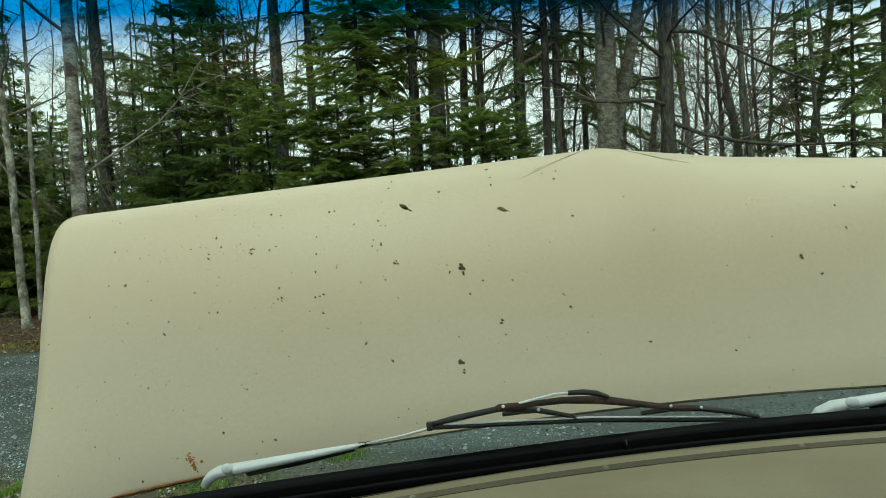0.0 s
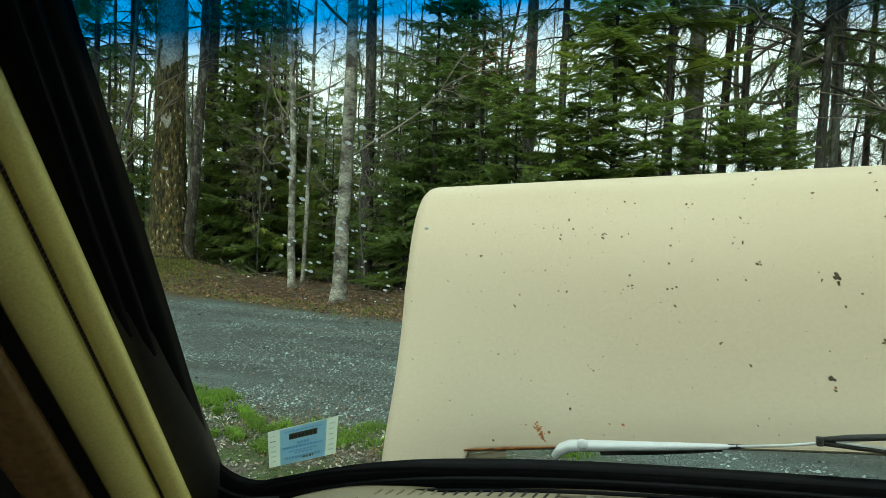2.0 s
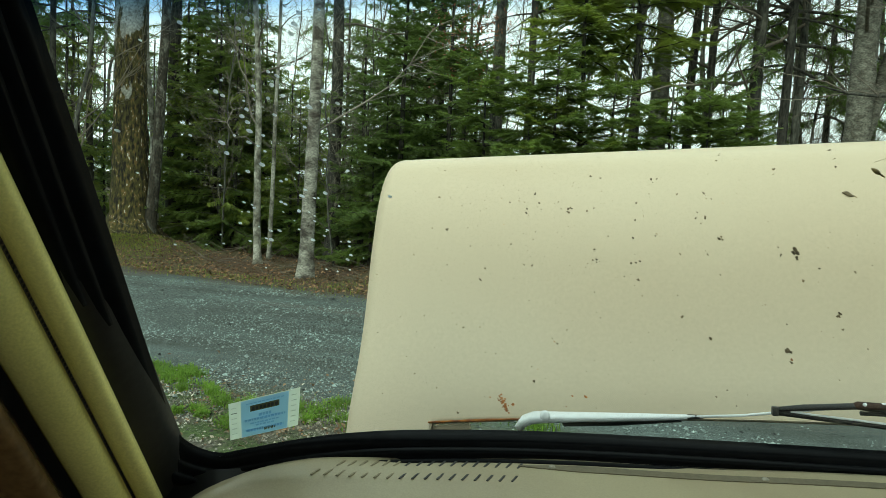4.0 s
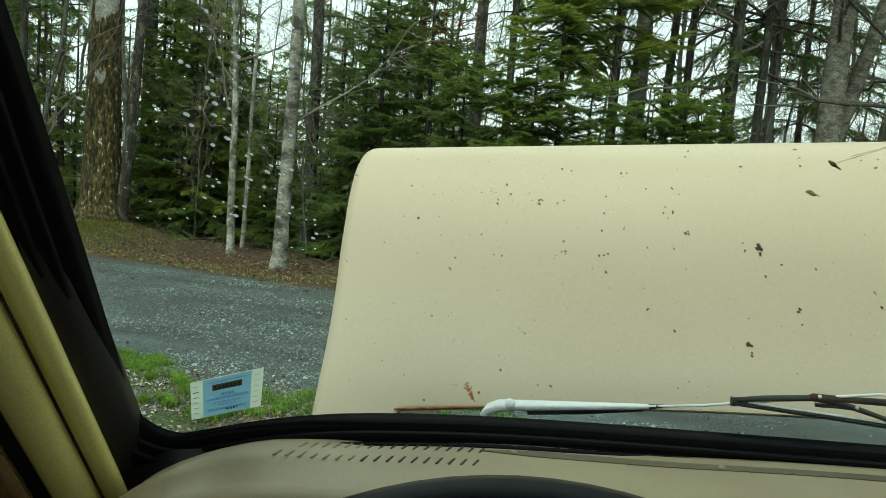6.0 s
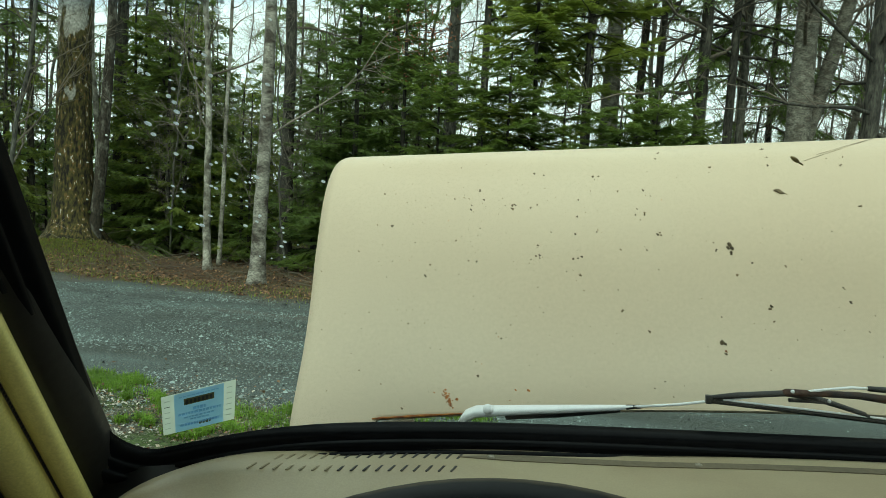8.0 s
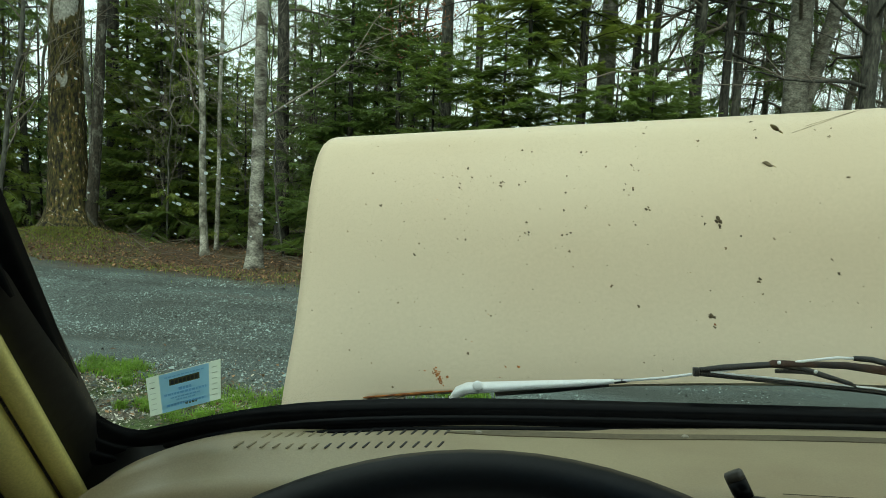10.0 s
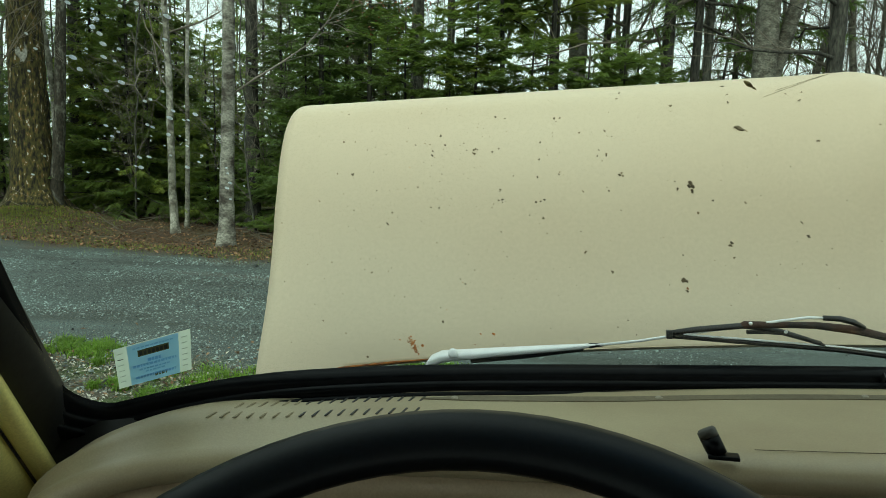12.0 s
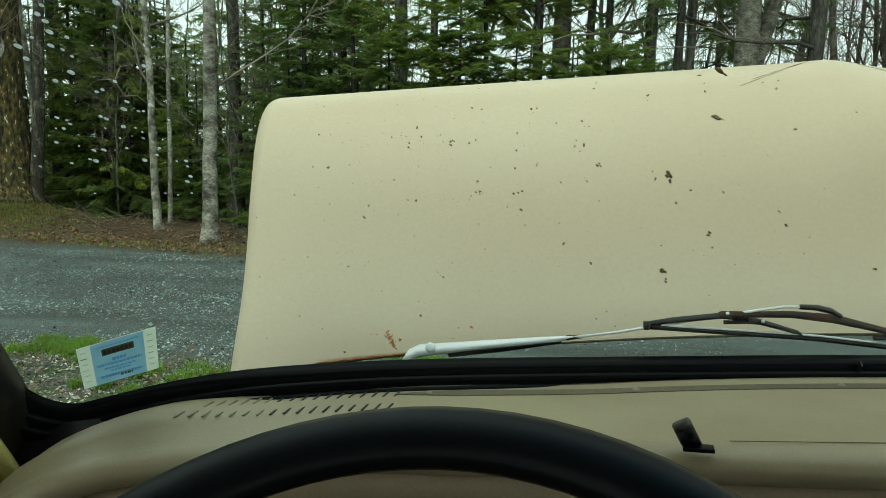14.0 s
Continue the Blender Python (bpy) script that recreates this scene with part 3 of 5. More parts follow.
# scuttle and front corners of the body below the windscreen
s = Soup()
rings = []
for i in range(31):
    x = -0.80 + 1.6 * i / 30
    f = dash_front(x)
    rings.append([Vector((x, f + 0.03, 1.192)), Vector((x, f + 0.07, 1.165)), Vector((x, f + 0.11, 1.15)), Vector((x, f + 0.11, 0.75)), Vector((x, f + 0.03, 0.75))])
s.loft(rings)
part("scuttle", s, DARK, van, fix=True)
for sx in (-1, 1):
    # front wing with its rounded shoulder
    s = Soup()
    rings = []
    for k in range(9):
        y = -0.12 + 0.80 * k / 8
        h = 0.99 - 0.05 * (k / 8) ** 2
        rings.append([Vector((sx * a, y, z)) for a, z in ((0.80, 0.50), (0.80, h), (0.84, h + 0.02), (0.91, h - 0.01), (0.955, h - 0.09), (0.965, 0.7), (0.94, 0.50))])
    s.loft(rings)
    part("front_wing", s, PAINT, van, fix=True)
    s = Soup()
    s.tube([Vector((sx * 0.66, 0.66, 0.80)), Vector((sx * 0.66, 0.70, 0.80)), Vector((sx * 0.66, 0.715, 0.80))], [0.105, 0.10, 0.04], 24)
    part("headlight", s, SILVER, van, fix=True)
    # lower body side, rear side with window posts
    s = Soup()
    s.box((sx * 0.965, -2.2, 0.80), (0.05, 4.1, 0.84))
    part("side_panel", s, PAINT, van, bevel=0.02)
    for y0, y1 in ((-2.66, -2.50), (-4.26, -4.1)):
        s = Soup()
        s.box((sx * 0.95, (y0 + y1) / 2, 1.52), (0.05, y1 - y0, 0.62))
        part("window_post", s, PAINT, van, bevel=0.01)
s = Soup()
s.box((0, 0.645, 0.72), (1.62, 0.05, 0.30))
grille = part("grille", s, DARK, van, bevel=0.02)
for k in range(6):
    s = Soup()
    s.box((0, 0.676, 0.61 + 0.045 * k), (1.05, 0.012, 0.014))
    part("grille_bar", s, SILVER, grille, bevel=0.003)
s = Soup()
bar_pts = [Vector((x, 0.76 - 0.09 * (x / 0.95) ** 2, 0.45)) for x in (-0.95, -0.7, -0.35, 0, 0.35, 0.7, 0.95)]
s.loft([[p + Vector((0, a, b)) for a, b in ((-0.05, -0.07), (0.02, -0.08), (0.04, 0), (0.02, 0.08), (-0.05, 0.07))] for p in bar_pts])
part("bumper", s, SILVER, van, fix=True)
s = Soup()
rings = []
for k in range(13):
    a = math.pi * k / 12
    x, z = -0.97 * math.cos(a), 1.80 + 0.10 * math.sin(a) ** 0.6
    rings.append([Vector((x, y, z + d)) for y, d in ((-0.60, -0.02), (-0.60, 0.01), (-0.8, 0.025), (-4.1, 0.025), (-4.28, -0.02), (-4.28, -0.04))])
s.loft(rings)
part("roof_skin", s, PAINT, van, fix=True)
s = Soup()
s.box((0, -4.25, 0.82), (1.9, 0.05, 0.86))
part("rear_door", s, PAINT, van, bevel=0.02)
for sx in (-1, 1):
    for yy in (0.12, -3.3):
        s = Soup()
        s.tube([Vector((sx * 0.72, yy, 0.17 - yy * 0.087)), Vector((sx * 0.74, yy, 0.17 - yy * 0.087)), Vector((sx * 0.9, yy, 0.17 - yy * 0.087)), Vector((sx * 0.92, yy, 0.17 - yy * 0.087))], [0.28, 0.33, 0.33, 0.28], 28)
        part("tyre", s, RUBBER, van, fix=True)

# ---- trees ----


def wander(r, start, aim, length, steps, bend, lift=0.0):
    """A crooked line of points that sets out along aim."""
    p, d, out = Vector(start), Vector(aim).normalized(), [Vector(start)]
    for _ in range(steps):
        d = (d + Vector((r.gauss(0, bend), r.gauss(0, bend), r.gauss(0, bend) + lift))).normalized()
        p = p + d * (length / steps)
        out.append(p.copy())
    return out


def trunk_soup(r, height, radius, sides=10, bend=0.02, lean=(0, 0), flare=1.35):
    pts, radii = [], []
    n = 16
    ox = oy = 0.0
    for i in range(n + 1):
        f = i / n
        ox += r.gauss(0, bend)
        oy += r.gauss(0, bend)
        pts.append(Vector((lean[0] * height * f + ox * min(1, f * 3), lean[1] * height * f + oy * min(1, f * 3), -0.15 + (height + 0.15) * f**1.25)))
        radii.append(radius * (1 - 0.75 * f) * (1 + (flare - 1) * math.exp(-f * 45)))
    s = Soup()
    if radius < 0.07:
        s.tube(pts, radii, sides)
        return s, pts, radii
    # thick trunks: closer rings, with plates and hollows in the bark
    sides, zs = 18, [0.1 * k for k in range(64)] + [6.4 + 0.5 * k for k in range(int((height - 6.4) / 0.5))]
    close = [at_height(pts, radii, z - 0.14) for z in zs]
    for k, (c, rad) in enumerate(close):
        base = math.exp(-max(0.0, zs[k] - 0.1) * 2.6)
        for j in range(sides):
            a = 2 * math.pi * j / sides
            u = Vector((math.cos(a), math.sin(a), 0))
            q = c + u * rad
            swell = 1 + 0.09 * noise.noise(q * 7) + 0.05 * noise.noise(q * 19) + base * (0.06 + 0.5 * radius + (0.05 + 0.6 * radius) * max(0, math.sin(a * 5 + height)))
            s.v.append(tuple(c + u * rad * swell))
    for k in range(len(close) - 1):
        for j in range(sides):
            a, b = k * sides + j, k * sides + (j + 1) % sides
            s.f.append((a, b, b + sides, a + sides))
    return s, pts, radii


def at_height(pts, radii, z):
    for i in range(len(pts) - 1):
        if pts[i + 1].z >= z:
            f = (z - pts[i].z) / max(1e-6, pts[i + 1].z - pts[i].z)
            return pts[i].lerp(pts[i + 1], f), radii[i] + (radii[i + 1] - radii[i]) * f
    return pts[-1], radii[-1]


def bare_tree(seed, height, radius, bark, lowest=0.3, limbs=26, reach=0.28, lean=(0, 0), label="", twigs=7, bend=0.03, rise=(0.1, 0.9), fine_bark=None, limb_bark=None):
    """A leafless broadleaf tree: trunk, limbs and fine twigs."""
    r = random.Random(seed)
    tree = thing("bare_tree", label, "tree")
    s, pts, radii = trunk_soup(r, height, radius, bend=bend, lean=lean)
    part("trunk", s, bark, tree)
    big, fine = Soup(), Soup()
    for k in range(limbs):
        z = height * (lowest + (0.97 - lowest) * (k / limbs) ** 0.9)
        p, pr = at_height(pts, radii, z)
        a = r.uniform(0, 2 * math.pi)
        length = reach * height * (1.05 - z / height) * r.uniform(0.5, 1.1) + 0.3
        line = wander(r, p, (math.cos(a), math.sin(a), r.uniform(*rise)), length, 6, 0.16, 0.05)
        r0 = min(pr * 0.4, 0.010 + length * 0.0085)
        big.tube(line, [r0 * (1 - 0.8 * i / 6) for i in range(7)], 5, False)
        for _ in range(twigs):
            i = r.randint(1, 5)
            d = (line[i + 1] - line[i]).normalized() + Vector((r.gauss(0, 0.6), r.gauss(0, 0.6), r.gauss(0.15, 0.5)))
            tl = length * r.uniform(0.2, 0.5)
            tw = wander(r, line[i], d, tl, 4, 0.2, 0.04)
            fine.tube(tw, [max(0.0022, r0 * 0.35 * (1 - 0.8 * q / 4)) for q in range(5)], 3, False)
            for _ in range(3):
                j = r.randint(1, 3)
                d2 = (tw[j + 1] - tw[j]).normalized() + Vector((r.gauss(0, 0.7), r.gauss(0, 0.7), r.gauss(0.1, 0.6)))
                fine.tube(wander(r, tw[j], d2, tl * r.uniform(0.3, 0.7), 2, 0.2), [0.0026, 0.0022, 0.0016], 3, False)
    tagged(part("limbs", big, limb_bark or TWIG, tree), kind="stuff")
    tagged(part("twigs", fine, fine_bark or TWIG, tree), kind="stuff")
    return tree


def spray(soup, r, p, d, up, length, width):
    """A flat, ragged spray of needles along a twig."""
    side = d.cross(up)
    if side.length < 1e-4:
        side = Vector((1, 0, 0))
    side.normalize()
    n = max(3, int(length / 0.027))
    for i in range(n):
        f = i / n
        c = p + d * (length * f) - Vector((0, 0, 0.15 * length * f * f))
        w = width * (1 - 0.6 * f) * r.uniform(0.7, 1.2)
        for sg in (-1, 1):
            tip = c + side * (sg * w) + d * (w * 0.9) + up * r.gauss(-0.15 * w, w * 0.45)
            base = d * (0.015 if width < 0.1 else 0.04)
            soup.add([c - base, c + base, tip], [(0, 1, 2)])
    c, e = p, p + d * length - Vector((0, 0, 0.15 * length))
    soup.add([c + side * 0.005, c - side * 0.005, e], [(0, 1, 2)])


def spruce(seed, height, radius, crown_from, spread, needles, label="", step=0.30, dense=1.0, bark=None, droop=0.25, detail_top=7.5, dead=0.0):
    """A spruce: straight trunk, whorls of drooping boughs, each with flat sprays of needles."""
    r = random.Random(seed)
    tree = thing("spruce", label, "tree")
    s, pts, radii = trunk_soup(r, height, radius, 9, 0.012)
    part("trunk", s, bark or BARK_DARK, tree)
    wood, leaf = Soup(), Soup()
    z = crown_from
    while z < height * 0.97:
        fine = z < detail_top
        p, pr = at_height(pts, radii, z)
        f = (z - crown_from) / (height - crown_from)
        for k in range(r.randint(4, 6) if fine else 4):
            if r.random() < 0.3:
                continue
            a = r.uniform(0, 2 * math.pi)
            length = spread * (1 - f) ** 0.8 * r.uniform(0.55, 1.15) + 0.12
            d = Vector((math.cos(a), math.sin(a), r.uniform(-0.3, 0.45)))
            line, q, dd = [p], p.copy(), d.normalized()
            for i in range(6):
                dd = (dd + Vector((r.gauss(0, 0.07), r.gauss(0, 0.07), -droop * 0.25 + 0.09 * (i > 3)))).normalized()
                q = q + dd * (length / 6)
                line.append(q.copy())
            wood.tube(line, [max(0.004, 0.011 * length * (1 - 0.85 * i / 6)) for i in range(7)], 4, False)
            bare = r.random() < dead
            count = int((length / 0.05 if fine else length / 0.2) * dense)
            for i in range(count):
                u = 0.18 + 0.82 * (i + r.random()) / count
                k2 = min(5, int(u * 6))
                c = line[k2].lerp(line[k2 + 1], u * 6 - k2)
                t = (line[k2 + 1] - line[k2]).normalized()
                sd = t.cross(Vector((0, 0, 1))).normalized()
                sg = 1 if i % 2 else -1
                dirn = (t * r.uniform(0.5, 1.0) + sd * sg * r.uniform(0.5, 1.1) + Vector((0, 0, r.gauss(-0.45, 0.35)))).normalized()
                ln = (0.10 + 0.30 * length * 0.35 * (1.1 - u)) * r.uniform(0.6, 1.25)
                if bare:
                    wood.tube([c, c + dirn * ln], [0.003, 0.0015], 3, False)
                elif fine:
                    spray(leaf, r, c, dirn, Vector((r.gauss(0, 0.7), r.gauss(0, 0.7), 1)).normalized(), ln * 1.4, 0.07)
                else:
                    spray(leaf, r, c, dirn, Vector((0, 0, 1)), ln * 2.2, 0.16)
            if not bare:
                spray(leaf, r, line[5], (line[6] - line[5]).normalized(), Vector((0, 0, 1)), 0.16, 0.045)
        z += step * r.uniform(0.3, 1.8)
    tagged(part("boughs", wood, BARK_DARK, tree), kind="stuff")
    tagged(part("needles", leaf, needles, tree), kind="stuff")
    return tree


def brush(soup, r, p, d, length, needle=0.05):
    """A needle-clad twig: needles to both sides and above, all pointing forward."""
    side = d.cross(Vector((0, 0, 1)))
    side = side.normalized() if side.length > 1e-4 else Vector((1, 0, 0))
    up = side.cross(d)
    n = int(length / 0.021) + 2
    half = d * 0.0125
    for i in range(n):
        f = i / n
        c = p + d * (length * f) - Vector((0, 0, 0.12 * length * f * f))
        w = needle * (1 - 0.3 * f)
        for k in (side, -side, up * 0.8 + side * r.gauss(0, 0.5)):
            soup.add([c - half, c + half, c + (k + d * 0.9) * (w * r.uniform(0.65, 1.2))], [(0, 1, 2)])


def bough(leaf, wood, r, p, aim, length, sag):
    """A flat spruce bough: it sags along its length and turns up at the tip, with twigs to both sides."""
    line, q, d = [p], p.copy(), aim.normalized()
    for i in range(6):
        d = (d + Vector((r.gauss(0, 0.05), r.gauss(0, 0.05), -sag if i < 3 else sag * 0.75))).normalized()
        q = q + d * (length / 6)
        line.append(q.copy())
    wood.tube(line, [max(0.004, 0.012 * length * (1 - 0.85 * i / 6)) for i in range(7)], 4, False)
    n = int(length / 0.036) + 2
    for i in range(n):
        u = 0.10 + 0.88 * (i + r.random()) / n
        k = min(5, int(u * 6))
        c, t = line[k].lerp(line[k + 1], u * 6 - k), (line[k + 1] - line[k]).normalized()
        sd = t.cross(Vector((0, 0, 1))).normalized() * (1 if i % 2 else -1)
        ln = min(0.42, 0.09 + 0.40 * length * (1 - u) * min(1, 0.35 + 2.5 * u)) * r.uniform(0.65, 1.2)
        brush(leaf, r, c, (t * r.uniform(0.6, 0.9) + sd * 0.9 + Vector((0, 0, r.gauss(-0.16, 0.16)))).normalized(), ln)
    brush(leaf, r, line[5], (line[6] - line[4]).normalized(), 0.16 + 0.1 * length)


def wide_spruce(seed, height, radius, tiers, needles, label, sag=0.13, step=0.19, skip=0.2, bark=None):
    """A young spruce with layered boughs. tiers: (from, to, reach below, reach above), in metres; bare stem between them."""
    r = random.Random(seed)
    tree = thing("spruce", label, "tree")
    s, pts, radii = trunk_soup(r, height, radius, 9, 0.008)
    part("trunk", s, bark or BARK_DARK, tree)
    wood, leaf = Soup(), Soup()
    for z0, z1, low, high in tiers:
        z = z0
        while z < z1:
            f = (z - z0) / (z1 - z0)
            p, _ = at_height(pts, radii, z)
            turn = r.uniform(0, 6.283)
            for k in range(5):
                if r.random() < skip:
                    continue
                a = turn + k * 1.257 + r.gauss(0, 0.25)
                bough(leaf, wood, r, p, Vector((math.cos(a), math.sin(a), r.uniform(0.0, 0.35) + 0.3 * f)), max(0.14, (low + (high - low) * f) * r.uniform(0.6, 1.15)), sag)
            z += step * r.uniform(0.6, 1.4)
    tagged(part("boughs", wood, BARK_DARK, tree), kind="stuff")
    tagged(part("needles", leaf, needles, tree), kind="stuff")
    return tree


EYE = Vector((-0.46, -0.69))


def bearing(az, dist):
    """A spot on the ground that far from the driver's seat, az degrees clockwise from straight ahead."""
    x, y = EYE.x + dist * math.sin(radians(az)), EYE.y + dist * math.cos(radians(az))
    return x, y, ground_height(x, y) - 0.03


def stand(tree, az, dist, scale=1.0, turn=0.0):
    x, y, z = bearing(az, dist)
    tree.matrix_world = pose(x, y, z, 0, 0, turn) @ Matrix.Diagonal((scale, scale, scale, 1))
    return tree


def again(tree, az, dist, scale=1.0, turn=0.0, label="", group=""):
    x, y, z = bearing(az, dist)
    t = copy_thing(tree, pose(x, y, z, 0, 0, turn))
    t.scale = (scale, scale, scale)
    return tagged(t, label, "", group)

# trees that stand at the edge of the drive
maple = stand(bare_tree(1, 17, 0.40, BARK_MOSS, 0.35, 24, 0.22, label="thick old maple with mossy, flaking bark", bend=0.012), -40.0, 16.2)
stand(bare_tree(2, 15, 0.125, BARK_MIXED, 0.35, 22, 0.2, lean=(0.075, 0), label="dark leaning trunk beside the mossy maple", bend=0.015), -38.8, 16.0)
stand(bare_tree(18, 14, 0.085, BARK_PALE, 0.35, 20, 0.2, lean=(-0.03, 0), label="pale crooked trunk behind the mossy maple", bend=0.05, fine_bark=TWIG_PALE), -38.2, 17.2)
stand(bare_tree(17, 12, 0.075, BARK_PALE, 0.35, 16, 0.18, lean=(-0.2, 0), label="white birch leaning away from the maple", fine_bark=TWIG_PALE), -46.3, 14.5)
stand(bare_tree(3, 12, 0.078, BARK_PALE, 0.22, 22, 0.2, lean=(-0.035, 0), label="slim pale birch pole at the wood's edge", bend=0.02, fine_bark=TWIG_PALE), -30.6, 14.0)
stand(bare_tree(4, 12, 0.05, BARK_PALE, 0.3, 20, 0.2, lean=(0.012, 0), label="slim pale sapling behind the birch", bend=0.015, fine_bark=TWIG_PALE), -29.8, 14.6)
stand(bare_tree(5, 14, 0.125, BARK_BIRCH, 0.32, 24, 0.22, lean=(0.022, 0), label="leaning birch with pale peeling bark", bend=0.012), -26.9, 11.7)
stand(bare_tree(6, 16, 0.15, BARK_DARK, 0.3, 26, 0.2, lean=(0.0, 0), label="dark straight trunk in the wood", bend=0.012), -24.8, 14.5)
stand(bare_tree(7, 16, 0.165, BARK_GREY, 0.35, 24, 0.2, label="grey straight trunk among spruces", bend=0.012), -12.0, 14.5)
stand(bare_tree(8, 15, 0.235, BARK_GREYBIRCH, 0.25, 30, 0.26, label="stout pale trunk among bare twigs", twigs=9, bend=0.01), 14.2, 12.5)
stand(bare_tree(9, 15, 0.155, BARK_GREYBIRCH, 0.25, 26, 0.26, lean=(0.21, 0), label="pale trunk leaning away from its neighbour", bend=0.015), 10.9, 12.7)
stand(bare_tree(10, 15, 0.14, BARK_DARK, 0.12, 60, 0.24, label="dark trunk hung with long bare limbs", twigs=9, rise=(-0.15, 0.55), limb_bark=BARK_DARK, bend=0.01), 18.8, 12.0)
stand(bare_tree(11, 15, 0.21, BARK_GREYBIRCH, 0.25, 28, 0.24, label="broken pale trunk behind spruce boughs", bend=0.01), 0.7, 13.5)

# light green young spruces at the edge, dense skirts and layered crowns with bare stem between
stand(wide_spruce(61, 6.3, 0.065, ((1.0, 2.8, 1.6, 1.0), (3.7, 5.9, 1.05, 0.25)), NEEDLE_BRIGHT, "young spruce with a light green tufted crown", skip=0.15, step=0.16), -5.1, 11.0, 1.0, 40)
stand(wide_spruce(62, 7.4, 0.075, ((0.9, 2.3, 1.5, 1.0), (3.5, 4.0, 0.7, 1.2), (4.2, 5.0, 1.7, 1.3), (5.2, 7.0, 1.2, 0.3)), NEEDLE_BRIGHT, "young spruce with long level light green boughs", skip=0.34, step=0.19), -1.2, 11.6, 1.0, 10)
low = stand(wide_spruce(63, 3.5, 0.045, ((0.4, 3.4, 1.5, 0.45),), NEEDLE_MID, "low bushy spruce at the wood's edge"), -9.6, 11.0, 1.0, 0)
wide = stand(wide_spruce(64, 5.6, 0.08, ((0.5, 5.4, 1.9, 0.35),), NEEDLE, "dark wide spruce with dense low boughs", step=0.22, skip=0.25), -19.6, 13.2, 1.0, 0)
for az, dist, sc_, turn, src in ((-12.9, 11.6, 1.08, 80, low), (-6.9, 10.6, 1.08, 150, low), (-2.6, 10.5, 0.97, 210, low), (1.5, 10.2, 0.92, 260, low), (4.2, 10.3, 0.95, 30, low), (5.6, 11.6, 1.0, 170, low), (6.6, 11.4, 0.88, 100, low), (-15.7, 12.8, 0.92, 120, wide), (-22.6, 14.6, 0.85, 200, wide), (-17.6, 15.5, 1.15, 300, wide), (-13.6, 15.0, 0.85, 20, wide), (-21.8, 13.4, 0.7, 60, low), (27.5, 15.5, 0.95, 30, wide), (31.0, 14.0, 0.9, 200, wide)):
    again(src, az, dist, sc_, turn, group="spruces of the wood")

sb = stand(spruce(22, 14, 0.09, 4.6, 2.0, NEEDLE, "tall dark spruce with ragged upper boughs", dead=0.3), -16.6, 16.5)
sc = stand(spruce(23, 15, 0.095, 3.9, 2.3, NEEDLE, "dark spruce with ragged boughs", dead=0.25), 9.4, 12.9)
sd = stand(spruce(24, 7.2, 0.07, 0.4, 1.7, NEEDLE_BRIGHT, "young green spruce reaching to the ground", step=0.24), -34.2, 17.6)
edge_spruce = stand(wide_spruce(65, 6.4, 0.06, ((0.3, 6.2, 1.8, 0.25),), NEEDLE_MID, "green spruce standing close behind birch poles", step=0.21), -33.6, 16.6)
for az, dist, sc_, turn, src in ((-35.4, 18.2, 1.05, 120, edge_spruce), (-31.9, 18.0, 1.0, 240, edge_spruce), (-29.6, 17.4, 0.72, 10, edge_spruce), (-46.4, 18.6, 0.8, 300, edge_spruce), (-27.6, 15.2, 0.55, 70, edge_spruce)):
    again(src, az, dist, sc_, turn, group="spruces of the wood")
for az, dist, sc_, turn, src in ((-36.0, 18.6, 0.95, 60, sd), (-31.5, 19, 0.9, 200, sd), (-44.3, 18, 0.85, 10, sd), (-32.6, 16.6, 0.8, 300, sd), (-28.3, 15.5, 0.6, 20, sd), (-48.5, 19, 1.3, 190, sd), (-26.2, 16, 0.62, 140, sd), (-52, 19, 1.3, 0, sd), (-1.0, 14.5, 1.25, 250, sb), (-9.6, 13.6, 1.08, 40, sb), (3.0, 13.8, 1.12, 130, sb), (-45.2, 16.8, 0.95, 90, sb), (-42.6, 18.6, 1.05, 210, sb), (-33.2, 21.0, 1.0, 330, sb), (12.3, 16.5, 0.9, 260, sc), (33, 15, 1.0, 200, sc), (38, 18, 1.1, 90, sb), (-46.5, 22, 1.0, 70, sb), (-35.2, 23, 1.0, 170, sb)):
    again(src, az, dist, sc_, turn, group="spruces of the wood")
# bare trees deeper in the wood
f1 = stand(bare_tree(31, 15, 0.055, BARK_GREY, 0.12, 44, 0.2, rise=(0.0, 1.3), label="slender bare tree in the wood", twigs=8, bend=0.06), -17, 21)
f2 = stand(bare_tree(32, 14, 0.045, BARK_GREY, 0.1, 44, 0.22, rise=(-0.1, 1.2), lean=(0.06, 0.02), label="slender bare tree in the wood", twigs=8, bend=0.07), -3, 20)
f3 = stand(bare_tree(33, 16, 0.069, BARK_GREYBIRCH, 0.15, 36, 0.2, rise=(0.2, 1.5), lean=(-0.03, 0.03), label="pale bare tree in the wood", twigs=8, bend=0.05), 24, 17)
f4 = stand(bare_tree(34, 11, 0.03, BARK_GREY, 0.08, 44, 0.26, rise=(0.1, 1.3), lean=(0.08, 0), label="thin twiggy sapling in the wood", twigs=8, bend=0.07, fine_bark=TWIG_PALE), 10, 15)
r = random.Random(77)
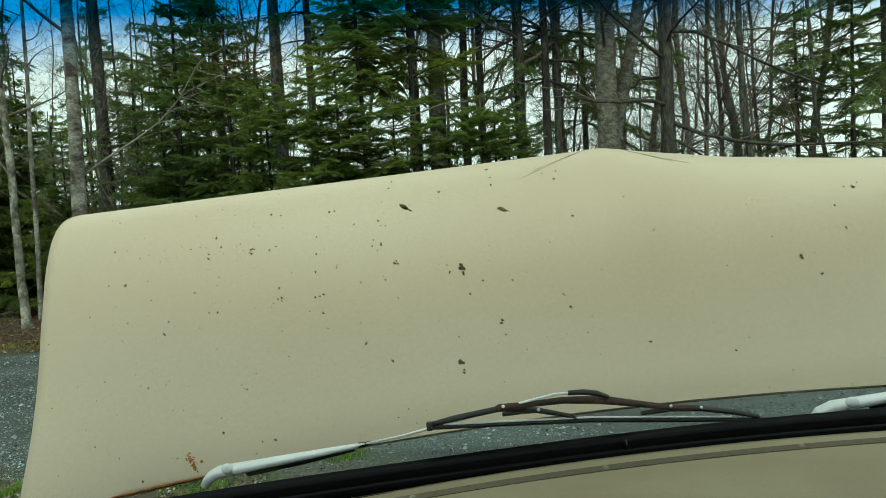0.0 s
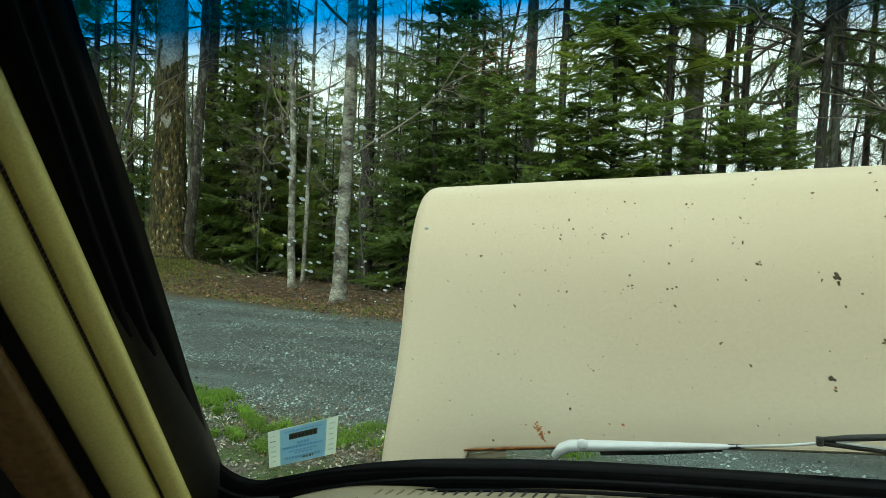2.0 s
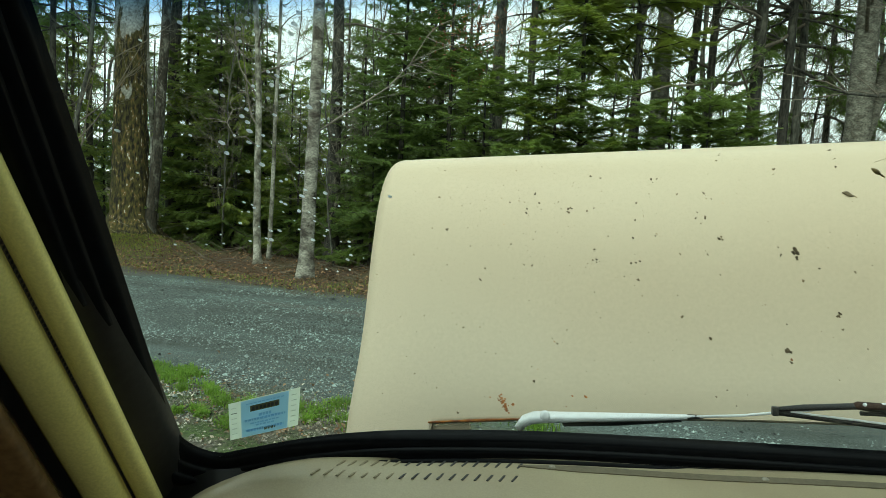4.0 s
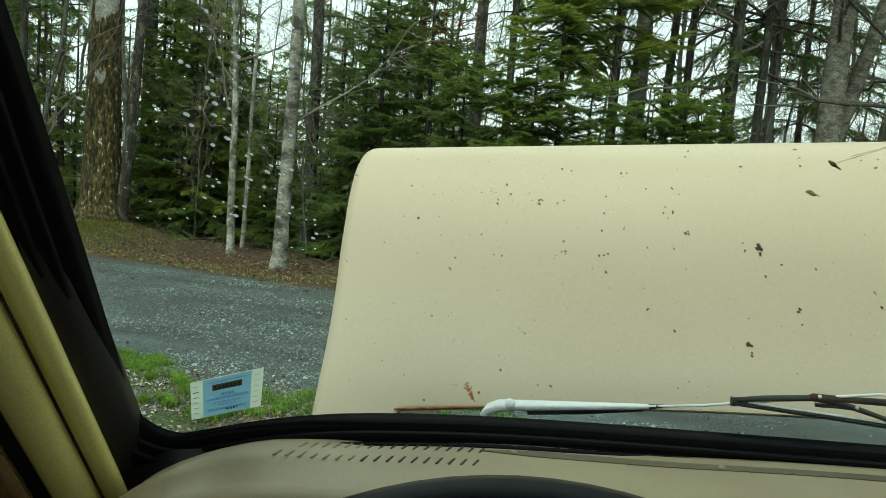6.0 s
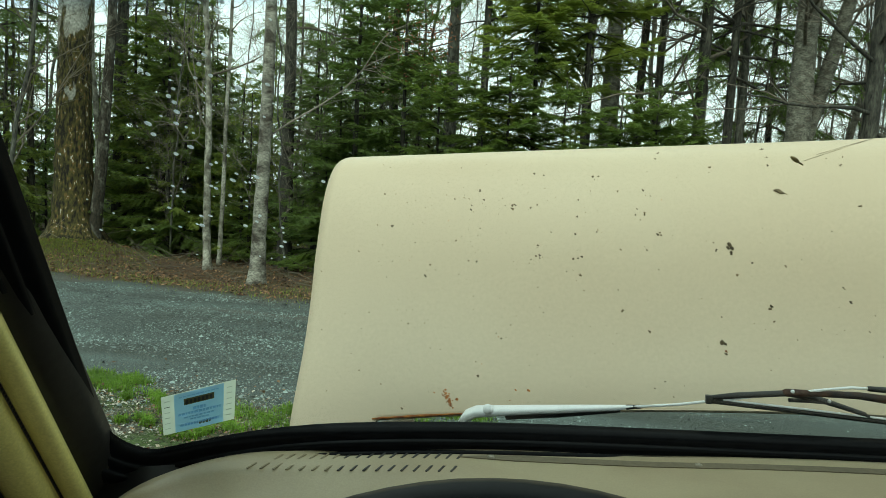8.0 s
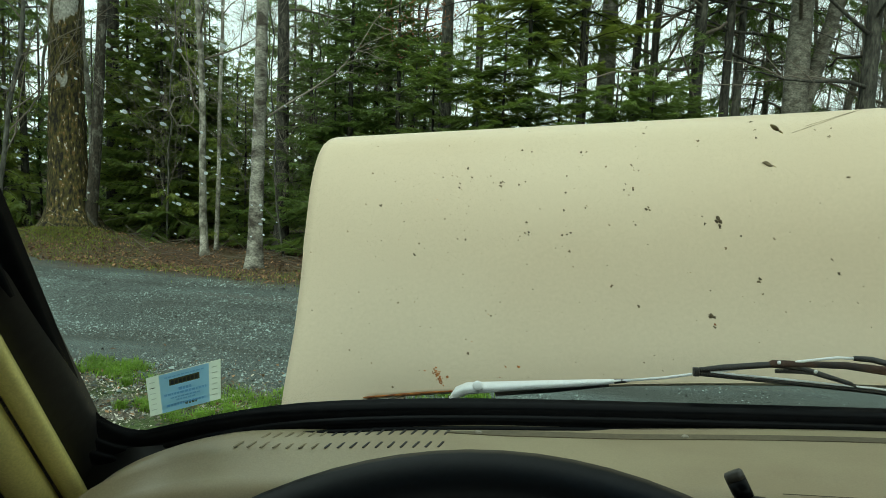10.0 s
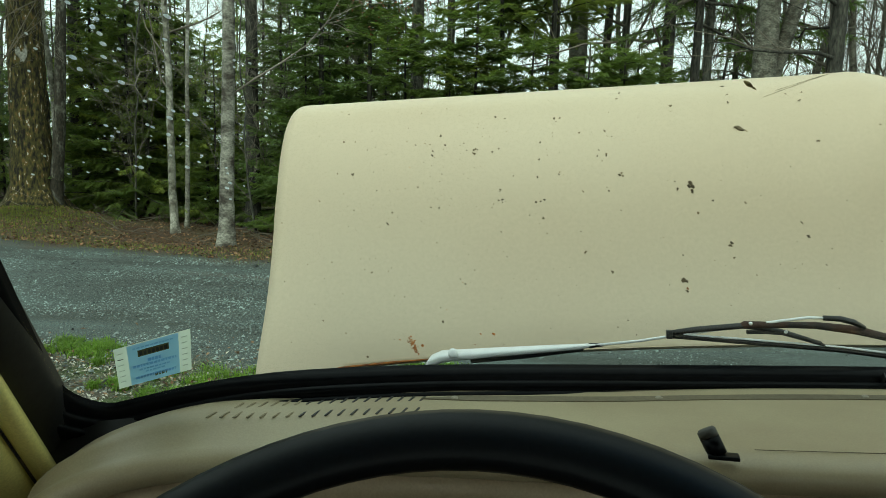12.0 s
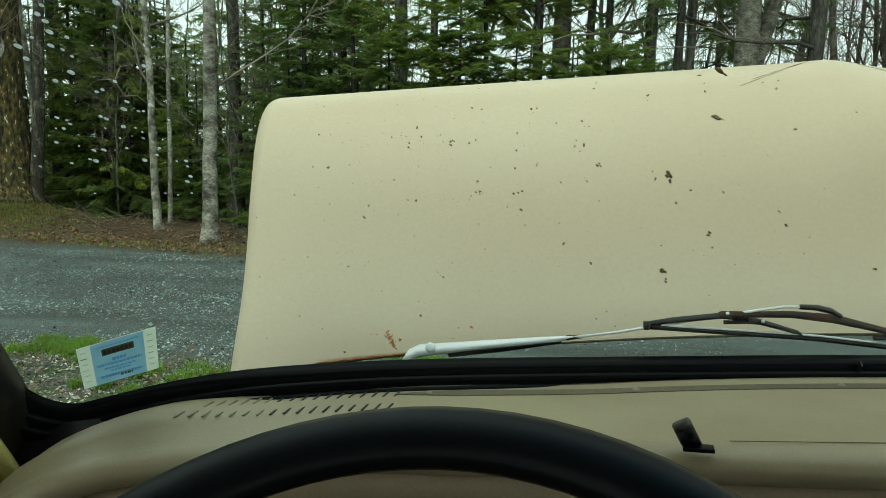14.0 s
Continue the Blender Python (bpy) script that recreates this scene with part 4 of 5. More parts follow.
for k in range(46):
    az = -58 + 104 * (k + r.random()) / 46
    dist = r.uniform(20, 38) if k % 3 else r.uniform(16, 21)
    if az > 29:
        az = 13 + (az - 29) * 0.8
    if az < -53:
        az += 73
    if -43 < az < -36:
        dist = max(dist, 18.0)
    if -11 < az < 13:
        dist = max(dist, 18.0)
    again((f1, f2, f3, f4)[r.randrange(4)], az, dist, r.uniform(0.8, 1.25), r.uniform(0, 360), group="bare trees of the wood")

# young spruces and low growth deeper in
se = stand(spruce(25, 4.2, 0.04, 0.15, 1.1, NEEDLE, "small young spruce deep in the wood", step=0.26, dense=0.75), -21, 13.5)
for k in range(66):
    az = -58 + 104 * (k + r.random()) / 40 if k < 40 else -52 + 50 * (k - 40 + r.random()) / 26
    dist = r.uniform(14, 26) if k < 40 else r.uniform(19, 30)
    if -49 < az < -35:
        dist = max(dist, 20.0)
    size = r.uniform(0.6, 1.3) if k < 40 else r.uniform(1.3, 2.2)
    if -12 < az < 26:
        size = min(size, 0.95)
    again(se, az, dist, size, r.uniform(0, 360), group="young spruces of the wood")
# close saplings with fine twigs
for k in range(13):
    again(f4, -34 + 64 * (k + r.random()) / 13, r.uniform(13.3, 16.5), r.uniform(0.5, 0.85), r.uniform(0, 360), "thin twiggy sapling at the wood's edge", "saplings at the wood's edge")
for az, dist, sc_, src in ((20.7, 14.5, 1.1, f3), (22.1, 15.2, 1.0, f1), (25.0, 13.6, 1.25, f1), (25.9, 15.0, 1.0, f2), (27.7, 14.8, 1.1, f3), (29.4, 14.2, 1.0, f2), (16.6, 15.5, 1.2, f3), (11.6, 15.5, 0.9, f3)):
    again(src, az, dist, sc_, az * 31, group="bare trees of the wood")
again(f2, -44.5, 15.5, 1.1, 30, "dark slender trunk beyond the maple", "bare trees of the wood")
stand(bare_tree(12, 15, 0.2, BARK_DARK, 0.4, 22, 0.2, label="dark trunk behind the leaning one", bend=0.01), -37.0, 19)
stand(bare_tree(13, 14, 0.09, BARK_DARK, 0.18, 30, 0.22, label="slim dark trunk with bare side branches", bend=0.012), 4.3, 13.2)
stand(bare_tree(14, 14, 0.13, BARK_DARK, 0.22, 26, 0.22, label="straight dark trunk beside spruce boughs", bend=0.01, rise=(-0.1, 0.4)), 7.5, 12.4)
stand(bare_tree(15, 14, 0.085, BARK_GREY, 0.3, 26, 0.22, label="slim grey trunk near the stout pale one", bend=0.012), 10.1, 13.4)

# sapling that still holds its rusty leaves
RUSSET = see_through(mat("russet_leaf", (0.26, 0.11, 0.06), 0.8, fine=10, coarse=2, vary=0.3, bump=0, island=0.4), 0.35, (0.4, 0.18, 0.09))
beech = bare_tree(16, 5.6, 0.025, BARK_GREY, 0.45, 14, 0.22, label="young beech holding rusty dead leaves", twigs=4)
s = Soup()
rr = random.Random(3)
for _ in range(420):
    c = Vector((rr.gauss(0, 0.38), rr.gauss(0, 0.38), rr.gauss(4.2, 0.5)))
    a = Vector((rr.gauss(0, 1), rr.gauss(0, 1), rr.gauss(-0.5, 0.6))).normalized() * 0.035
    b = a.orthogonal().normalized() * 0.016
    s.add([c - a, c - b, c + a, c + b], [(0, 1, 2, 3)])
tagged(part("rusty_leaves", s, RUSSET, beech, "rust-brown dead leaves"), kind="stuff")
stand(beech, -14.3, 12.6)


# long crooked branch reaching out from the leaning birch
def aloft(az, elev, dist):
    x, y = EYE.x + dist * math.sin(radians(az)), EYE.y + dist * math.cos(radians(az))
    return Vector((x, y, 1.6 + dist * math.tan(radians(elev))))


# a limb of the birch, built as a separate object
branch = thing("birch_branch", "pale crooked branch reaching out from the leaning birch", "branch")
path_ = [aloft(-26.2, 4.0, 11.6), aloft(-24.6, 5.2, 11.3), aloft(-22.6, 6.5, 11.0), aloft(-20.8, 7.8, 10.8), aloft(-19.2, 9.6, 10.7), aloft(-17.9, 11.8, 10.6)]
s = Soup()
s.tube(path_, [0.016, 0.0145, 0.0125, 0.010, 0.007, 0.004], 6)
part("stem", s, TWIG_PALE, branch)
s = Soup()
for i in (2, 3, 3, 4, 4, 4, 5, 5):
    tw = wander(rr, path_[i], (rr.uniform(0.2, 1), rr.uniform(-0.3, 0.3), rr.uniform(-0.2, 0.9)), rr.uniform(0.4, 0.9), 5, 0.22)
    s.tube(tw, [0.007, 0.006, 0.005, 0.004, 0.003, 0.002], 4, False)
    for _ in range(3):
        k = rr.randint(1, 4)
        s.tube(wander(rr, tw[k], (rr.gauss(0.3, 0.6), rr.gauss(0, 0.4), rr.gauss(0.3, 0.6)), rr.uniform(0.2, 0.4), 3, 0.2), [0.004, 0.003, 0.0025, 0.002], 3, False)
tagged(part("twigs", s, TWIG_PALE, branch), kind="stuff")

pole_branch = thing("dead_branch", "thin pale curled branch caught on the birch pole", "branch")
path_ = [aloft(-31.0, 2.6, 13.9), aloft(-31.8, 3.2, 13.7), aloft(-32.6, 3.1, 13.5), aloft(-33.2, 4.2, 13.4), aloft(-32.8, 5.2, 13.4), aloft(-32.0, 5.4, 13.5)]
s = Soup()
s.tube(path_, [0.012, 0.011, 0.010, 0.009, 0.007, 0.004], 6)
part("stem", s, TWIG_PALE, pole_branch)
s = Soup()
for i in (1, 2, 3, 3, 4, 4):
    s.tube(wander(rr, path_[i], (rr.uniform(-1, 0.4), rr.uniform(-0.4, 0.2), rr.uniform(-0.3, 0.9)), rr.uniform(0.3, 0.8), 5, 0.25), [0.006, 0.005, 0.0045, 0.004, 0.003, 0.002], 4, False)
tagged(part("twigs", s, TWIG_PALE, pole_branch), kind="stuff")

# ---- wipers ----


def bar(soup, line, width, depth, up=Vector((0, -0.7, 0.7))):
    """A flat bar along a line of points, with tapering widths and depths."""
    rings = []
    for i, p in enumerate(line):
        t = (line[min(i + 1, len(line) - 1)] - line[max(i - 1, 0)]).normalized()
        a = t.cross(up).normalized()
        b = a.cross(t)
        w, d = width[i] / 2, depth[i] / 2
        rings.append([p + a * x * w + b * y * d for x, y in ((-1, -0.5), (-0.7, -1), (0.7, -1), (1, -0.5), (1, 0.5), (0.7, 1), (-0.7, 1), (-1, 0.5))])
    soup.loft(rings)


def wiper(dx):
    """A silver wiper arm with a jointed black blade, dx metres along the cowl."""
    V = lambda x, y, z: Vector((x + dx, y, z))  # noqa: E731
    s = Soup()
    bar(s, [V(-0.534, 0.012, 1.184), V(-0.528, 0.008, 1.192), V(-0.516, 0.003, 1.1985), V(-0.501, -0.002, 1.201), V(-0.45, -0.016, 1.2085), V(-0.40, -0.03, 1.2155), V(-0.36, -0.038, 1.2205), V(-0.342, -0.042, 1.2232)], [0.013, 0.016, 0.017, 0.016, 0.0125, 0.0095, 0.0065, 0.0036], [0.010, 0.011, 0.010, 0.009, 0.0072, 0.0058, 0.0045, 0.0032], Vector((0, -0.35, 0.94)))
    arm = part("wiper_arm", s, SILVER, van, "silver wiper arm with a jointed, rusting blade", fix=True)
    s = Soup()
    bar(s, [V(-0.48, -0.004, 1.1985), V(-0.42, -0.021, 1.2075), V(-0.355, -0.036, 1.2175)], [0.011, 0.009, 0.004], [0.009, 0.008, 0.004])
    part("arm_underside", s, DARK, arm, fix=True)
    s = Soup()
    s.tube([V(-0.501, -0.007, 1.2035), V(-0.501, -0.0125, 1.2055), V(-0.501, -0.014, 1.206)], [0.0062, 0.0058, 0.003], 12)
    part("pivot_nut", s, SILVER, arm, fix=True)
    s = Soup()
    bar(s, [V(-0.349, -0.040, 1.222), V(-0.334, -0.0435, 1.2242)], [0.0055, 0.0034], [0.004, 0.003])
    part("arm_collar", s, DARK, arm)
    s = Soup()
    s.tube([V(-0.342, -0.042, 1.2232), V(-0.30, -0.057, 1.231), V(-0.268, -0.062, 1.2375), V(-0.21, -0.06, 1.2465), V(-0.165, -0.063, 1.2545), V(-0.14, -0.065, 1.2585), V(-0.115, -0.0655, 1.258)], [0.0014] * 7, 8)
    part("arm_rod", s, SILVER, arm)
    # blade: rubber edge, long bridge, two yokes, clip and rivets
    s = Soup()
    bar(s, [V(-0.271, -0.0685, 1.2395), V(-0.2, -0.058, 1.2325), V(-0.1, -0.041, 1.2225), V(0.0, -0.02, 1.2075), V(0.113, 0.004, 1.1915)], [0.005, 0.0042, 0.0042, 0.0042, 0.0035], [0.0055, 0.0046, 0.0042, 0.0042, 0.0035])
    blade = part("wiper_blade", s, BLADE, van, "jointed black wiper blade with rust on its bridge", fix=True)
    s = Soup()
    bar(s, [V(-0.271, -0.0695, 1.2412), V(-0.2, -0.059, 1.2355), V(-0.1, -0.042, 1.226), V(0.0, -0.022, 1.2115), V(0.06, -0.01, 1.203)], [0.0022] * 5, [0.0012] * 5)
    part("blade_strip", s, SILVER, blade, fix=True)
    s = Soup()
    s.box(V(-0.271, -0.0695, 1.2405), (0.006, 0.008, 0.0085))
    part("blade_end", s, DARK, blade, bevel=0.001)
    s = Soup()
    bar(s, [V(-0.205, -0.064, 1.248), V(-0.198, -0.0645, 1.2505), V(-0.17, -0.062, 1.2505), V(-0.13, -0.055, 1.2495), V(-0.0877, -0.0475, 1.244), V(-0.05, -0.036, 1.234), V(-0.012, -0.024, 1.2235), V(0.02, -0.0175, 1.218), V(0.028, -0.015, 1.2155)], [0.004, 0.0075, 0.006, 0.007, 0.009, 0.007, 0.006, 0.007, 0.004], [0.004, 0.0055, 0.004, 0.005, 0.0065, 0.005, 0.004, 0.005, 0.003])
    part("bridge", s, RUSTY, blade, "rusty wiper bridge", fix=True)
    for line in ([V(-0.268, -0.069, 1.2425), V(-0.245, -0.068, 1.2455), V(-0.2, -0.0645, 1.2495), V(-0.175, -0.058, 1.2465), V(-0.157, -0.051, 1.241), V(-0.12, -0.044, 1.2295)], [V(-0.045, -0.034, 1.2225), V(-0.0113, -0.0225, 1.2215), V(0.0231, -0.018, 1.2175), V(0.06, -0.008, 1.208), V(0.0935, -0.0005, 1.1975)]):
        s = Soup()
        k = len(line)
        bar(s, line, [0.0045] + [0.006] * (k - 2) + [0.004], [0.003] + [0.0042] * (k - 2) + [0.003])
        part("yoke", s, BLADE, blade, fix=True)
    for line in ([V(-0.195, -0.0605, 1.2425), V(-0.175, -0.0585, 1.2425), V(-0.157, -0.0515, 1.2405), V(-0.135, -0.0475, 1.2345), V(-0.115, -0.0435, 1.2265)],):
        s = Soup()
        bar(s, line, [0.004] * 5, [0.003] * 5)
        part("small_yoke", s, BLADE, blade, fix=True)
    for c in (V(-0.194, -0.0705, 1.2525), V(-0.157, -0.0565, 1.2425), V(-0.0113, -0.0285, 1.2255), V(0.0231, -0.0225, 1.219)):
        s = Soup()
        s.tube([c, c + Vector((0, -0.0013, 0.001))], [0.0019, 0.0015], 10)
        part("rivet", s, SILVER, blade)
    s = Soup()
    bar(s, [V(-0.126, -0.066, 1.2585), V(-0.11, -0.064, 1.2575), V(-0.095, -0.058, 1.2535), V(-0.082, -0.05, 1.247)], [0.0045, 0.0055, 0.0055, 0.004], [0.004, 0.0045, 0.0045, 0.003])
    part("clip", s, DARK, blade, fix=True)


wiper(0.0)
wiper(0.695)

# ---- marks on the hood ----
# width, height on the hood and size in millimetres
CRUMBS = [(-0.304, 1.413, 5.5), (-0.321, 1.441, 4), (-0.334, 1.438, 3.2), (-0.22, 1.398, 7), (-0.216, 1.391, 4.5), (-0.234, 1.394, 3.2), (-0.211, 1.364, 3.5), (-0.175, 1.324, 6), (-0.173, 1.309, 3), (-0.352, 1.315, 3.4), (-0.32, 1.291, 4), (-0.234, 1.281, 7), (-0.232, 1.269, 3.5), (-0.091, 1.351, 3), (-0.083, 1.334, 4), (-0.061, 1.452, 4), (-0.167, 1.532, 4.2), (-0.166, 1.519, 3.6), (-0.165, 1.507, 3), (-0.073, 1.518, 3), (-0.076, 1.505, 3.4), (0.005, 1.281, 3.4), (-0.534, 1.231, 4), (-0.538, 1.247, 3), (-0.63, 1.19, 3), (-0.661, 1.373, 2.8), (-0.497, 1.453, 4), (-0.497, 1.447, 4), (-0.237, 1.505, 3.4), (-0.307, 1.519, 3.4), (-0.304, 1.527, 3)]
FLECKS = [(-0.63, 1.399, 2.8), (-0.613, 1.354, 2.8), (-0.611, 1.352, 2.4), (-0.606, 1.369, 2.8), (-0.632, 1.29, 2.8), (-0.553, 1.375, 3.5), (-0.542, 1.374, 3.5), (-0.555, 1.446, 3.6), (-0.554, 1.452, 2.4), (-0.538, 1.46, 3), (-0.46, 1.397, 3.5), (-0.457, 1.384, 3.4), (-0.462, 1.383, 2.8), (-0.457, 1.38, 2.4), (-0.443, 1.415, 2.8), (-0.411, 1.413, 3.4), (-0.383, 1.416, 2.8), (-0.413, 1.38, 3.4), (-0.407, 1.381, 3.2), (-0.402, 1.383, 3.2), (-0.404, 1.359, 3.8), (-0.471, 1.498, 3.2), (-0.352, 1.393, 2.8), (-0.319, 1.393, 2.8), (-0.39, 1.493, 3), (-0.383, 1.493, 2.4), (-0.357, 1.472, 2.4), (-0.327, 1.433, 2.4), (-0.506, 1.276, 2.6), (-0.513, 1.282, 2.4)]
FAINT_MARKS = [(-0.559, 1.461, 2.4), (-0.566, 1.463, 2.4), (-0.592, 1.467, 2), (-0.579, 1.461, 2.4), (-0.551, 1.443, 2.4), (-0.408, 1.46, 2.4), (-0.409, 1.437, 2.4), (-0.457, 1.495, 2.2), (-0.464, 1.527, 2.4), (-0.576, 1.507, 2.4), (-0.685, 1.509, 2.2), (-0.092, 1.516, 2.2), (0.011, 1.47, 2.2), (-0.452, 1.31, 1.8), (-0.586, 1.26, 1.8), (-0.649, 1.307, 1.8), (-0.648, 1.321, 1.8), (-0.692, 1.23, 2.2), (-0.66, 1.216, 2.2), (-0.753, 1.278, 2.4), (-0.763, 1.356, 2.4), (-0.648, 1.456, 1.8), (-0.636, 1.459, 1.8), (-0.59, 1.401, 2.2)]
FAR_SIDE = [(0.225, 1.365, 5), (0.245, 1.341, 4), (0.042, 1.421, 3.2), (0.007, 1.281, 3.2), (0.11, 1.261, 3.2), (0.293, 1.396, 3.2), (0.288, 1.429, 3), (0.194, 1.396, 2.4), (0.313, 1.453, 3.4), (0.324, 1.45, 4.5), (0.333, 1.457, 3.2), (0.251, 1.495, 2.8), (0.136, 1.523, 3), (0.199, 1.498, 2.4), (0.131, 1.274, 2.4), (0.133, 1.219, 2.4), (0.182, 1.447, 2)]


def blot(soup, r, p, n, size, lift=0.0004, ragged=0.65):
    """A low, ragged crumb of dirt on a surface."""
    a = n.orthogonal().normalized()
    b = n.cross(a)
    k, ph = 9, r.uniform(0, 6)
    stretch = r.uniform(0.6, 1.0)
    rim = [p + (a * math.cos(t + ph) * stretch + b * math.sin(t + ph)) * size * r.uniform(1 - ragged, 1) + n * lift for t in (2 * math.pi * i / k for i in range(k))]
    soup.add(rim + [p + n * (lift + size * 0.22)], [(i, (i + 1) % k, k) for i in range(k)])


r = random.Random(12)
s = Soup()
for x, z, mm in CRUMBS + FAR_SIDE:
    p, n = on_hood(x, z)
    for _ in range(3 if mm > 4 else 2):
        blot(s, r, p + Vector((r.gauss(0, 0.0002 * mm), 0, r.gauss(0, 0.0003 * mm))), n, mm * 0.001 * r.uniform(0.48, 0.72))
for x, z, mm in FLECKS:
    p, n = on_hood(x, z)
    blot(s, r, p, n, mm * 0.001 * r.uniform(0.62, 0.85))
tagged(part("dirt_crumbs", s, CRUMB, hood, "dark brown crumbs of bark and sap"), kind="stuff")
s = Soup()
for x, z, mm in FAINT_MARKS:
    p, n = on_hood(x, z)
    blot(s, r, p, n, mm * 0.001 * 0.85)
for k in range(330):
    if k < 110:
        x, z = r.gauss(-0.53, 0.09), r.gauss(1.42, 0.05)
    elif k < 220:
        x, z = r.uniform(-0.74, -0.05), r.uniform(1.2, 1.52)
    else:
        x, z = r.uniform(-0.74, 0.7), r.uniform(1.2, 1.52)
    if not (-0.755 < x < 0.74 and 1.19 < z < 1.525):
        continue
    p, n = on_hood(x, z)
    blot(s, r, p, n, 0.0012 * math.exp(r.gauss(-0.25, 0.4)), 0.0002)
tagged(part("dirt_specks", s, SPECK, hood, "dark crumbs of dirt and sap"), kind="stuff")
RUST = mat("orange_rust", (0.42, 0.16, 0.035), 0.9, fine=300, coarse=90, vary=0.4, bump=0.4, second=(0.20, 0.07, 0.025))
s = Soup()
for _ in range(46):
    f = r.random()
    p, n = on_hood(-0.576 + 0.010 * f + r.gauss(0, 0.0018), 1.211 - 0.014 * f + r.gauss(0, 0.0022))
    blot(s, r, p, n, 0.0021 * r.uniform(0.35, 1), 0.0002, 0.5)
for x, z, mm in ((-0.577, 1.212, 2), (-0.589, 1.21, 1.8), (-0.56, 1.204, 3), (-0.486, 1.218, 2.0), (-0.47, 1.218, 2.6), (-0.493, 1.206, 1.4), (-0.636, 1.374, 1.0), (-0.585, 1.43, 1.1), (-0.30, 1.46, 1.0), (-0.231, 1.272, 2.5), (-0.53, 1.245, 1.2), (-0.51, 1.278, 1.4)):
    p, n = on_hood(x, z)
    blot(s, r, p, n, mm * 0.001, 0.0004)
tagged(part("rust_spots", s, RUST, hood, "orange rust spots"), kind="stuff")
# rusty rear lip and its small tab
s = Soup()
line = [hood_point(-0.668 + 0.155 * i / 12, 0.0) + Vector((0, -0.001, 0.001)) for i in range(13)]
s.tube(line, [0.0009 + 0.0009 * r.random() for _ in line], 6)
part("rusty_lip", s, RUST, hood, "rust-eaten rear edge")
s = Soup()
line = [hood_point(-0.50 + 1.2 * i / 40, 0.0) + Vector((0, 0, 0.0005)) for i in range(41)]
s.tube(line, [0.0008] * 41, 6)
part("hemmed_edge", s, PAINT, hood, "stained hem of the rear edge")
s = Soup()
s.box(hood_point(-0.64, 0.0) + Vector((0, 0.006, -0.008)), (0.05, 0.004, 0.008), Matrix.Rotation(radians(-9), 3, "Y"))
part("hinge_tab", s, PAINT, hood, bevel=0.001)
# scratches spreading from the bent middle of the front edge
SCRATCH = mat("scratch_grey", (0.36, 0.31, 0.21), 0.7, fine=500, coarse=60, vary=0.4)
for a, b in (((-0.12, 1.513), (-0.004, 1.5545)), ((-0.103, 1.522), (-0.01, 1.552)), ((0.016, 1.553), (0.098, 1.5155)), ((0.04, 1.541), (0.12, 1.51))):
    s = Soup()
    line = []
    for i in range(15):
        f = i / 14
        p, n = on_hood(a[0] + (b[0] - a[0]) * f, a[1] + (b[1] - a[1]) * f)
        line.append(p + n * 0.0003)
    s.tube(line, [0.00016 + 0.00022 * r.random() for _ in line], 5)
    part("scratch", s, SCRATCH, hood)

# dead leaf stuck on the hood
HUSK = mat("brown_husk", (0.34, 0.25, 0.09), 0.7, fine=300, coarse=80, vary=0.4, second=(0.17, 0.12, 0.05))
DEAD_LEAF = mat("dead_leaf", (0.13, 0.10, 0.055), 0.8, fine=300, coarse=80, vary=0.4, second=(0.07, 0.05, 0.03))
leaf_thing = thing("dead_leaf", "curled dark dead leaf stuck to the hood", "leaf", m=VAN)
p, n = on_hood(-0.154, 1.471)
s = Soup()
side, along = Vector((0.96, 0, -0.25)), n.cross(Vector((0.96, 0, -0.25)))
pts = [p + n * 0.0008 + side * (-0.007 + 0.014 * i / 6) + along * 0.0012 * math.sin(i) for i in range(7)]
bar(s, pts, [0.001, 0.003, 0.0048, 0.005, 0.0042, 0.0028, 0.0008], [0.0008, 0.0012, 0.002, 0.0018, 0.002, 0.0012, 0.0006], n)
part("blade", s, DEAD_LEAF, leaf_thing, fix=True)
s = Soup()
s.tube([pts[-1], pts[-1] + side * 0.004 - along * 0.002], [0.0005, 0.0003], 5)
part("stalk", s, HUSK, leaf_thing)

# ---- on the windscreen ----


def off_screen(x, z, out):
    """A point that far outside the glass (negative: inside), with the outward normal."""
    p = screen(x, z)
    n = Vector((0.74 * x, 1.0, 1.02)).normalized()
    return p + n * out, n


# winged seed stuck on the outside
seed = thing("winged_seed", "brown winged seed stuck to the windscreen", "seed", m=VAN)
p, n = off_screen(-0.2605, 1.441, 0.0012)
a, b = Vector((0.8, 0.2, -0.55)).normalized(), n.cross(Vector((0.8, 0.2, -0.55)).normalized())
s = Soup()
bar(s, [p - a * 0.0036, p - a * 0.0018, p, p + a * 0.0017, p + a * 0.0032], [0.001, 0.0022, 0.0027, 0.002, 0.0008], [0.001, 0.0022, 0.0026, 0.002, 0.0008], n)
part("husk", s, HUSK, seed, fix=True)
s = Soup()
bar(s, [p + a * 0.0035, p + a * 0.006], [0.0016, 0.0006], [0.0006, 0.0004], n)
part("stalk", s, HUSK, seed)

# inspection sticker inside the lower corner of the glass
WHITE = mat("sticker_white", (0.62, 0.66, 0.60), 0.55, fine=300, coarse=40, vary=0.05, bump=0)
see_through(WHITE, 0.8, (0.85, 0.9, 0.82))
BLUE = mat("sticker_blue", (0.40, 0.60, 0.97), 0.5, fine=300, coarse=40, vary=0.06, bump=0)
see_through(BLUE, 0.85, (0.66, 0.84, 1.0))
INK = mat("sticker_ink", (0.06, 0.075, 0.07), 0.6, fine=300, vary=0.2, bump=0)
INK2 = mat("sticker_blue_ink", (0.22, 0.41, 0.70), 0.6, fine=300, vary=0.2, bump=0)
see_through(INK2, 0.8, (0.50, 0.72, 0.96))
